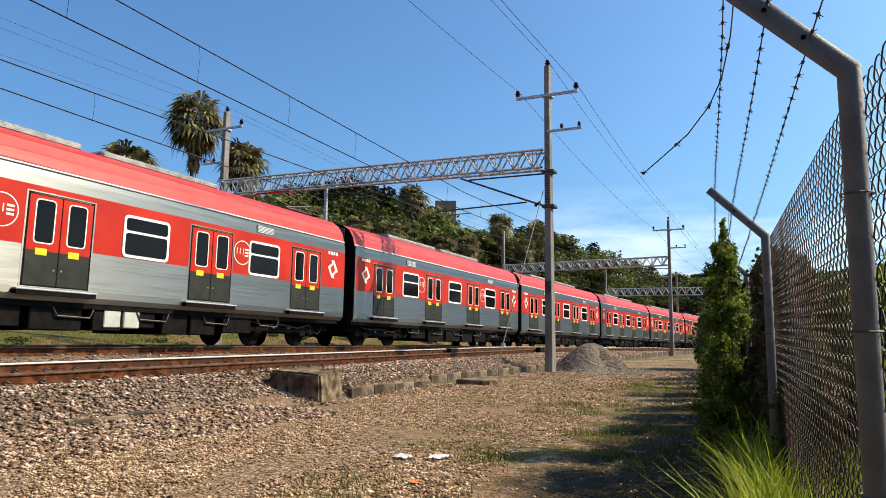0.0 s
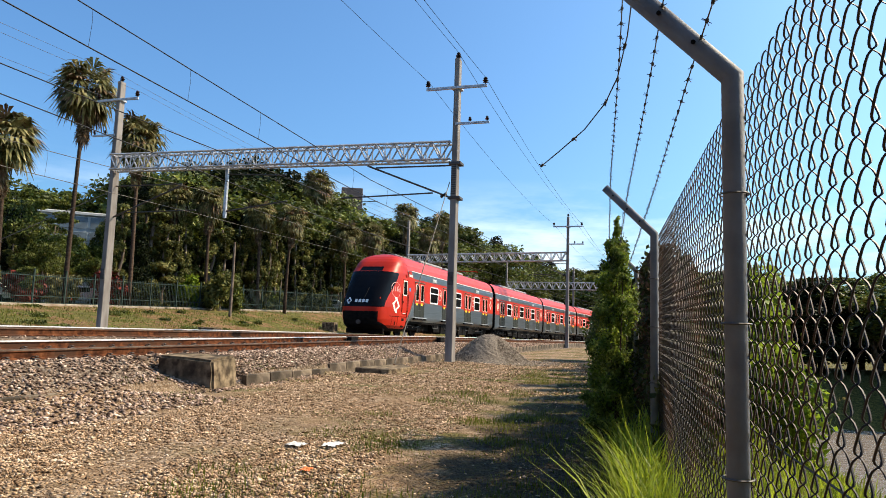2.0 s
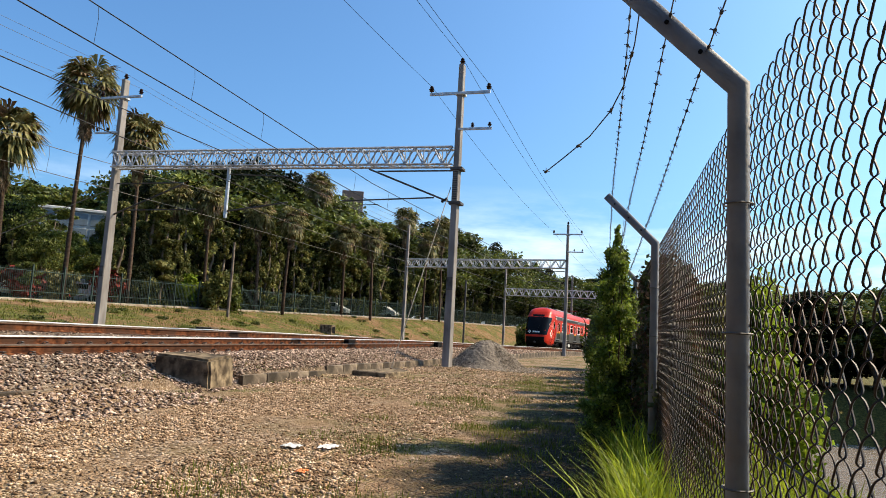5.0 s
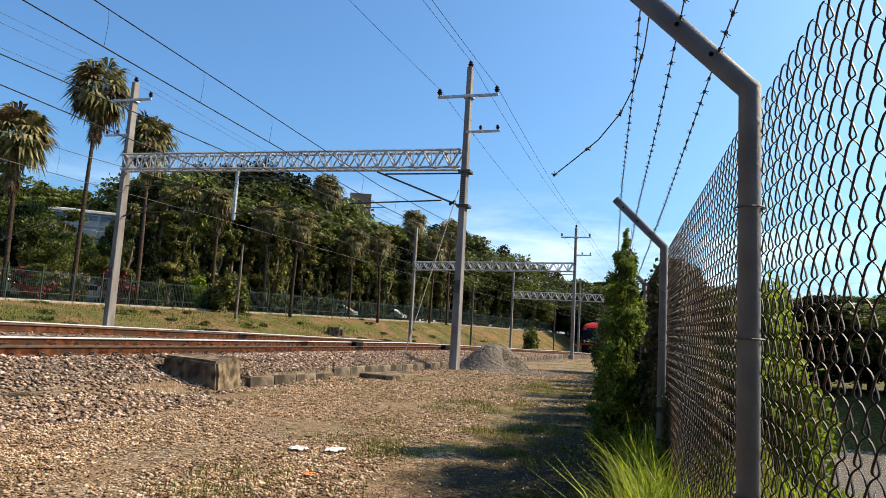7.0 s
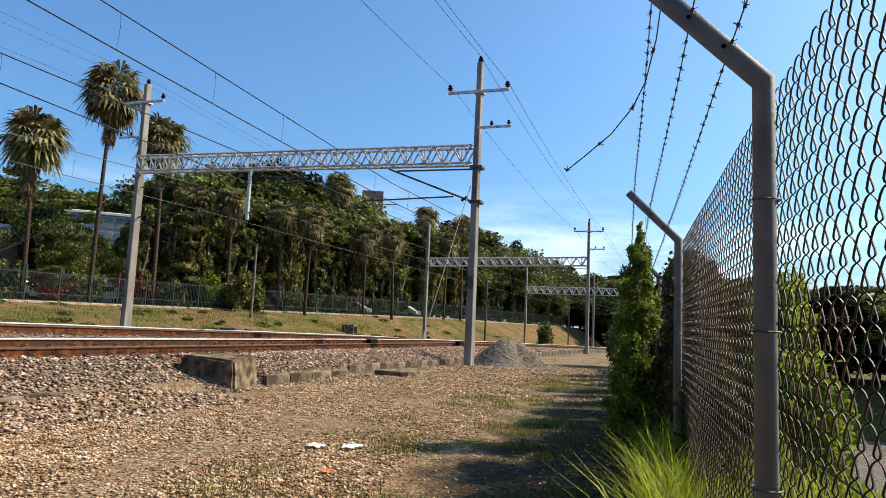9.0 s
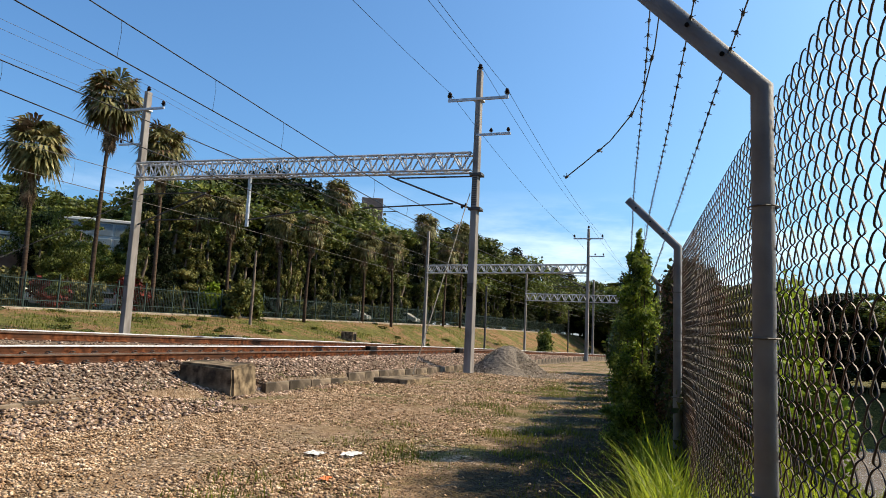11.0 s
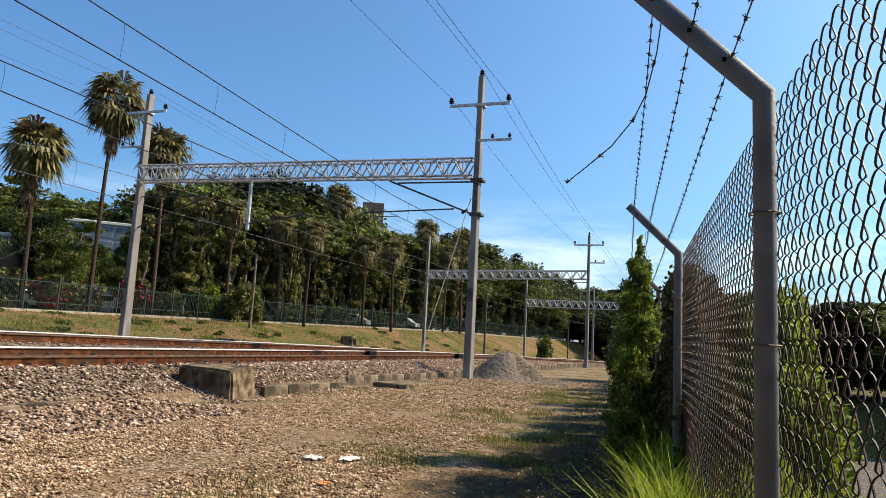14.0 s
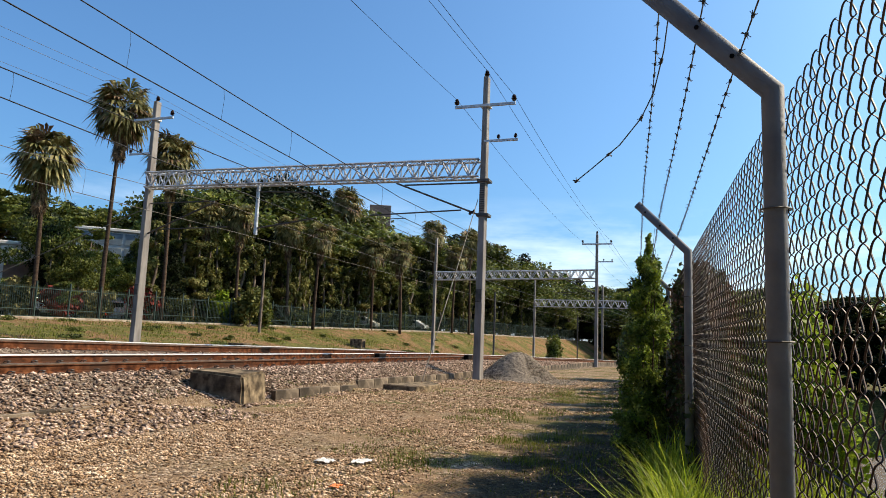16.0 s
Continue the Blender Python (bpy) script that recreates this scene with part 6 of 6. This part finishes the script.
tagged(new("shore_grass", blades("shore_grass", shore, 13000, 0.5, M["fresh_grass"], 14, 0.008)), "rough grass sloping down to the pond", "grass", kind="stuff")
low = []
for i in range(170):
    x, y = r3.uniform(-4.2, -0.2), r3.uniform(5, 24)
    if noise.noise((x * 0.7, y * 0.5, 7)) > -0.05:
        low.append((x, y, 0.35, r3.uniform(0.5, 1.0)))
for i in range(60):
    low.append((r3.uniform(-9, -3), r3.uniform(10, 34), 0.4, r3.uniform(0.3, 0.6)))
tagged(new("path_grass", blades("path_grass", low, 15000, 0.13, M["grass"], 5, 0.004)), "short sparse grass on the gravel path", "grass", kind="stuff")
shade_grass = [(r3.uniform(-2.6, -0.5), r3.uniform(5.2, 15), 0.3, r3.uniform(0.4, 1.0)) for i in range(75)]
tagged(new("shaded_grass", blades("shaded_grass", shade_grass, 2600, 0.11, M["grass"], 15, 0.004)), "patchy green grass in the shade of the fence", "grass", kind="stuff")
bankg = [(r3.uniform(-36.5, -22), r3.uniform(12, 100), 1.3, r3.uniform(0.5, 1.0)) for i in range(420)]
tagged(new("bank_grass", blades("bank_grass", bankg, 26000, 0.26, M["grass"], 6, 0.014)), "dry green grass on the far bank", "grass", kind="stuff")

tuft = []
for i in range(90):
    x, y = r3.uniform(-37, -21.5), r3.uniform(14, 95)
    if x > far_fence_x(y) + 0.4:
        tuft.append((x, y, ground_z(x, y) + 0.06, r3.uniform(0.2, 0.7), r3.uniform(0.08, 0.22), 1))
tagged(new("bank_weeds", leaf_mesh("bank_weeds", tuft, 16000, 0.06, M["leaf"], 44)), "dark low weeds scattered over the far bank", "weeds", kind="stuff")

# ---- far fence and low wall ----
fence = thing("green_fence", "dark green steel bar fence on a low wall", "fence", kind="structure")
wall_pts = []
y = 2.0
while y < 146:
    wall_pts.append((far_fence_x(y), y))
    y += 2.45
barmesh = bpy.data.meshes.new("fence_panel")
b = bmesh.new()
for i in range(17):
    yy = 0.07 + i * 0.144
    box(b, -0.011, 0.011, yy - 0.011, yy + 0.011, 0.0, 2.02)
for zz in (0.12, 0.55, 1.85):
    box(b, -0.018, 0.018, 0.0, 2.45, zz, zz + 0.045)
b.to_mesh(barmesh)
b.free()
barmesh.materials.append(M["green_fence"])
postmesh = bpy.data.meshes.new("post")
b = boxed(-0.05, 0.05, -0.05, 0.05, -0.2, 2.3, 0.012)
b.to_mesh(postmesh)
b.free()
postmesh.materials.append(M["green_fence"])
wallmesh = bpy.data.meshes.new("wall_block")
b = boxed(-0.14, 0.14, 0.0, 2.44, -0.7, 0.12, 0.03)
b.to_mesh(wallmesh)
b.free()
wallmesh.materials.append(M["brick_wall"])
low_wall = thing("low_wall", "stained low masonry wall under the fence", "wall", kind="structure")
for (xa, ya), (xb, yb) in zip(wall_pts, wall_pts[1:]):
    turn = math.degrees(math.atan2(xa - xb, yb - ya))
    z = bank_top(ya) + 0.02
    pitch = math.degrees(math.atan2(bank_top(yb) - bank_top(ya), 2.45))
    part("fence_panel", barmesh, None, fence, at=pose(xa, ya, z, pitch, 0, turn))
    part("post", postmesh, None, fence, at=pose(xa, ya, z, 0, 0, turn))
    part("wall_block", wallmesh, None, low_wall, at=pose(xa, ya, z, pitch, 0, turn))


# ---- loose stone ----
def stones(name, spots, mat, seed):
    """Crushed stones as jittered octahedra, half sunk. spots: (x, y, z, size)."""
    g = np.random.default_rng(seed)
    n = len(spots)
    p = np.array(spots)
    base = np.array([(1, 0, 0), (0, 1, 0), (-1, 0, 0), (0, -1, 0), (0, 0, 0.75), (0, 0, -0.6)], float)
    v = base[None] * (0.7 + 0.6 * g.random((n, 6, 1))) + 0.22 * g.normal(size=(n, 6, 3))
    v *= p[:, 3][:, None, None] * np.stack([0.8 + 0.5 * g.random(n), 0.8 + 0.5 * g.random(n), 0.65 + 0.3 * g.random(n)], 1)[:, None, :]
    a = g.random(n) * 6.283
    c, s = np.cos(a)[:, None], np.sin(a)[:, None]
    v = np.stack([v[..., 0] * c - v[..., 1] * s, v[..., 0] * s + v[..., 1] * c, v[..., 2]], -1) + p[:, None, :3]
    tri = np.array([(0, 1, 4), (1, 2, 4), (2, 3, 4), (3, 0, 4), (1, 0, 5), (2, 1, 5), (3, 2, 5), (0, 3, 5)])
    f = (tri[None] + 6 * np.arange(n)[:, None, None]).reshape(-1)
    me = bpy.data.meshes.new(name)
    me.vertices.add(n * 6)
    me.vertices.foreach_set("co", v.ravel())
    me.loops.add(len(f))
    me.loops.foreach_set("vertex_index", f)
    me.polygons.add(len(f) // 3)
    me.polygons.foreach_set("loop_start", np.arange(0, len(f), 3))
    me.materials.append(mat)
    me.update(calc_edges=True)
    return me


r4 = random.Random(17)
spots = []
while len(spots) < 62000:
    y = 3.6 + 14.5 * r4.random() ** 1.25
    x = r4.uniform(-11.5, 0.0) if y > 6 else r4.uniform(-8, 0.0)
    lat, s = lat_s(x, y)
    if lat > 8.7:
        continue
    # pale stones thin out over the strip toned down for the fence's shade
    grassy = noise.noise((x * 0.55, y * 0.4, 3)) + 0.95 * smooth(-3.0, -1.9, x) * smooth(4.2, 6.5, y)
    if r4.random() < smooth(-0.05, 0.35, grassy) * 0.97:
        continue
    size = 0.007 + 0.019 * r4.random() ** 1.8
    spots.append((x, y, ground_z(x, y) + bumpy(x, y) + size * 0.25, size))
while len(spots) < 76000:
    y = r4.uniform(15, 32)
    x = r4.uniform(-8.2, -1.2)
    if noise.noise((x * 0.5, y * 0.3, 3)) + 0.25 * smooth(-3.2, -1.0, x) > r4.uniform(-0.1, 0.35):
        continue
    size = 0.012 + 0.028 * r4.random() ** 1.8
    spots.append((x, y, ground_z(x, y) + bumpy(x, y) + size * 0.25, size))
tagged(new("gravel", stones("gravel", spots, M["stone"], 1)), "loose tan gravel scattered over the path", "gravel", kind="stuff")
spots = []
while len(spots) < 40000:
    s = 2 + 60 * r4.random() ** 1.5
    lat = r4.uniform(7.2 if s < 11 else 8.3 if r4.random() < 0.25 else 8.98, 10.9) if s < 30 else r4.uniform(kerb_lat(s), 10.9)
    if r4.random() < 0.12:
        lat = r4.uniform(11.3, 17)
    x, y = arc(lat, s)
    if -10.4 < x < -8.72 and 12.5 < y < 13.55:
        continue
    size = 0.018 + 0.032 * r4.random() ** 1.4
    spots.append((x, y, ground_z(x, y) + bumpy(x, y) + size * 0.3, size))
tagged(new("ballast", stones("ballast", spots, M["pale_stone"], 2)), "pale crushed stone ballast along the track", "ballast", kind="stuff")
spots = []
while len(spots) < 7000:
    a, k = r4.uniform(0, 6.283), math.sqrt(r4.random()) * 1.12
    x, y = -6.75 + math.cos(a) * k * 1.95, 29.0 + math.sin(a) * k * 2.4
    h = 1.12 * (math.cos(min(1, k * 1.02) * math.pi) * 0.5 + 0.5) ** 0.8 if k < 0.98 else 0
    size = r4.uniform(0.018, 0.04)
    spots.append((x, y, h - 0.05 * min(1, k) + ground_z(x, y), size))
for i in range(2600):
    a, k = r4.uniform(0, 6.283), r4.random() ** 0.7
    x, y = -5.3 + math.cos(a) * k * 1.7, 27.9 + math.sin(a) * k * 2.6
    spots.append((x, y, ground_z(x, y) + bumpy(x, y) + 0.01, r4.uniform(0.018, 0.036)))
tagged(new("heap_stones", stones("heap_stones", spots, M["heap_stone"], 3)), "crushed grey stones covering the gravel heap", "gravel", kind="stuff")


# ---- buildings seen through the trees ----
def building(x, y, z, w, d, h, wall, label, rows, cols, turn=0.0, win="window_blue", roof=True):
    top = thing("building", label, "building", "far buildings", at=pose(x, y, z, 0, 0, turn))
    part("wall", boxed(-w / 2, w / 2, -d / 2, d / 2, -3, h, 0.05), M[wall], top)
    if roof:
        part("roof", boxed(-w / 2 - 0.2, w / 2 + 0.2, -d / 2 - 0.2, d / 2 + 0.2, h, h + 0.3, 0.05), M["facade"], top)
    for r in range(rows):
        for c in range(cols):
            cw, rh = w / cols, h / (rows + 0.3)
            xa = -w / 2 + cw * (c + 0.5)
            za = 0.4 + rh * r
            part("window", boxed(xa - cw * 0.42, xa + cw * 0.42, -d / 2 - 0.06, -d / 2 + 0.02, za + rh * 0.12, za + rh * 0.9, 0.01), M[win], top)
    return top


x, y = polar(44.6, 74)
building(x, y, 4.4, 8, 6, 6.0, "facade", "pale glazed office block behind palms", 4, 6, turn=42)
x, y = polar(54.2, 62)
building(x, y, 2.0, 13, 5, 5.2, "facade", "low white building behind the far fence", 1, 6, turn=48, win="facade_brown")
x, y = polar(25.0, 130)
building(x, y, 4.0, 4.0, 3, 22.4, "facade_brown", "brown brick tower block above the trees", 1, 1, turn=25, win="facade_brown", roof=False)
for az, d, w in ((27.5, 98, 7), (31.0, 92, 5)):
    x, y = polar(az, d)
    building(x, y, 2.4, w, 4, 4.2, "blue_wall", "small blue-walled building among the trunks", 1, 3, turn=az, win="facade")


# ---- parked cars beyond the far fence ----
def parked_car(x, y, turn, paint, label):
    z = ground_z(x, y)
    top = thing("parked_car", label, "car", "parked cars", at=pose(x, y, z, 0, 0, turn))
    bm = bmesh.new()
    prof = [(-2.1, 0.35), (-2.15, 0.75), (-1.5, 0.92), (-0.8, 1.42), (0.7, 1.45), (1.5, 0.95), (2.1, 0.85), (2.15, 0.35)]
    lo = [bm.verts.new((-0.85, a, b)) for a, b in prof]
    hi = [bm.verts.new((0.85, a, b)) for a, b in prof]
    bm.faces.new(lo)
    bm.faces.new(hi[::-1])
    for i in range(len(prof)):
        bm.faces.new((lo[i], hi[i], hi[(i + 1) % len(prof)], lo[(i + 1) % len(prof)]))
    bmesh.ops.bevel(bm, geom=list(bm.edges), offset=0.06, segments=2, affect="EDGES")
    bmesh.ops.recalc_face_normals(bm, faces=bm.faces)
    part("body", bm, paint, top)
    for sx in (-1, 1):
        part("side_window", boxed(sx * 0.86 - 0.01, sx * 0.86 + 0.01, -0.9, 0.8, 0.98, 1.33, 0.005), M["glass_dark"], top)
        for yy in (-1.3, 1.3):
            bm = bmesh.new()
            lathe(bm, [(0.1, -0.1), (0.31, -0.09), (0.32, 0.0), (0.31, 0.09), (0.1, 0.1)], 16)
            part("wheel", bm, M["rubber"], top, at=pose(sx * 0.78, yy, 0.31, 0, 90, 0))
    return top


for i, (az, extra, paint) in enumerate(((44.8, 5.5, "white"), (47.5, 6, "red"), (51.0, 6, "white"), (53.5, 7, "grey_box"), (26.2, 4, "grey_box"), (22.0, 4, "grey_box"))):
    d = beyond_fence(az) + extra
    x, y = polar(az, d)
    parked_car(x, y, az + 70, M[paint], "small %s car parked behind the far fence" % {"white": "white", "red": "red", "grey_box": "grey", "cream": "cream"}[paint])

# ---- small things along the tracks ----
def drain_box(x, y, w, h):
    z = ground_z(x, y)
    top = thing("drain_box", "small dark concrete drain opening in the grassy bank", "drain", "drains", at=pose(x, y, z, 0, 0, 8))
    part("frame", boxed(-w, w, -w, w, -0.3, h, 0.03), M["concrete"], top)
    part("opening", boxed(w * 0.98, w + 0.02, -w * 0.7, w * 0.7, 0.0, h * 0.75, 0.01), M["black_under"], top)


x, y = polar(35.6, 43)
drain_box(x, y, 0.5, 0.42)
x, y = polar(26.3, 62)
drain_box(x, y, 0.55, 0.75)
for s, lat in ((33.0, NEAR_C - HALF - 0.2), (26.5, NEAR_C + HALF - 0.22), (22, FAR_C + 0.5)):
    x, y = arc(lat, s)
    joint = thing("rail_joint_box", "small dark box clamped beside the rail", "rail box", "rail boxes", at=pose(x, y, near_z(s) - 0.15))
    part("case", boxed(-0.12, 0.12, -0.35, 0.35, 0.0, 0.22, 0.03), M["black_under"], joint)
    part("lid", boxed(-0.13, 0.13, -0.36, 0.36, 0.22, 0.245, 0.01), M["dark_steel"], joint)
lamp = thing("wooden_pole", "old bare wooden pole standing by the far fence", "pole", at=pose(*polar(34.2, 57.5), 1.9))
part("shaft", tubed([(0, 0, -0.4), (0.05, 0.0, 3.0), (0.0, 0.05, 5.6)], 0.13, 8, 0.09), M["bark"], lamp)

motions()
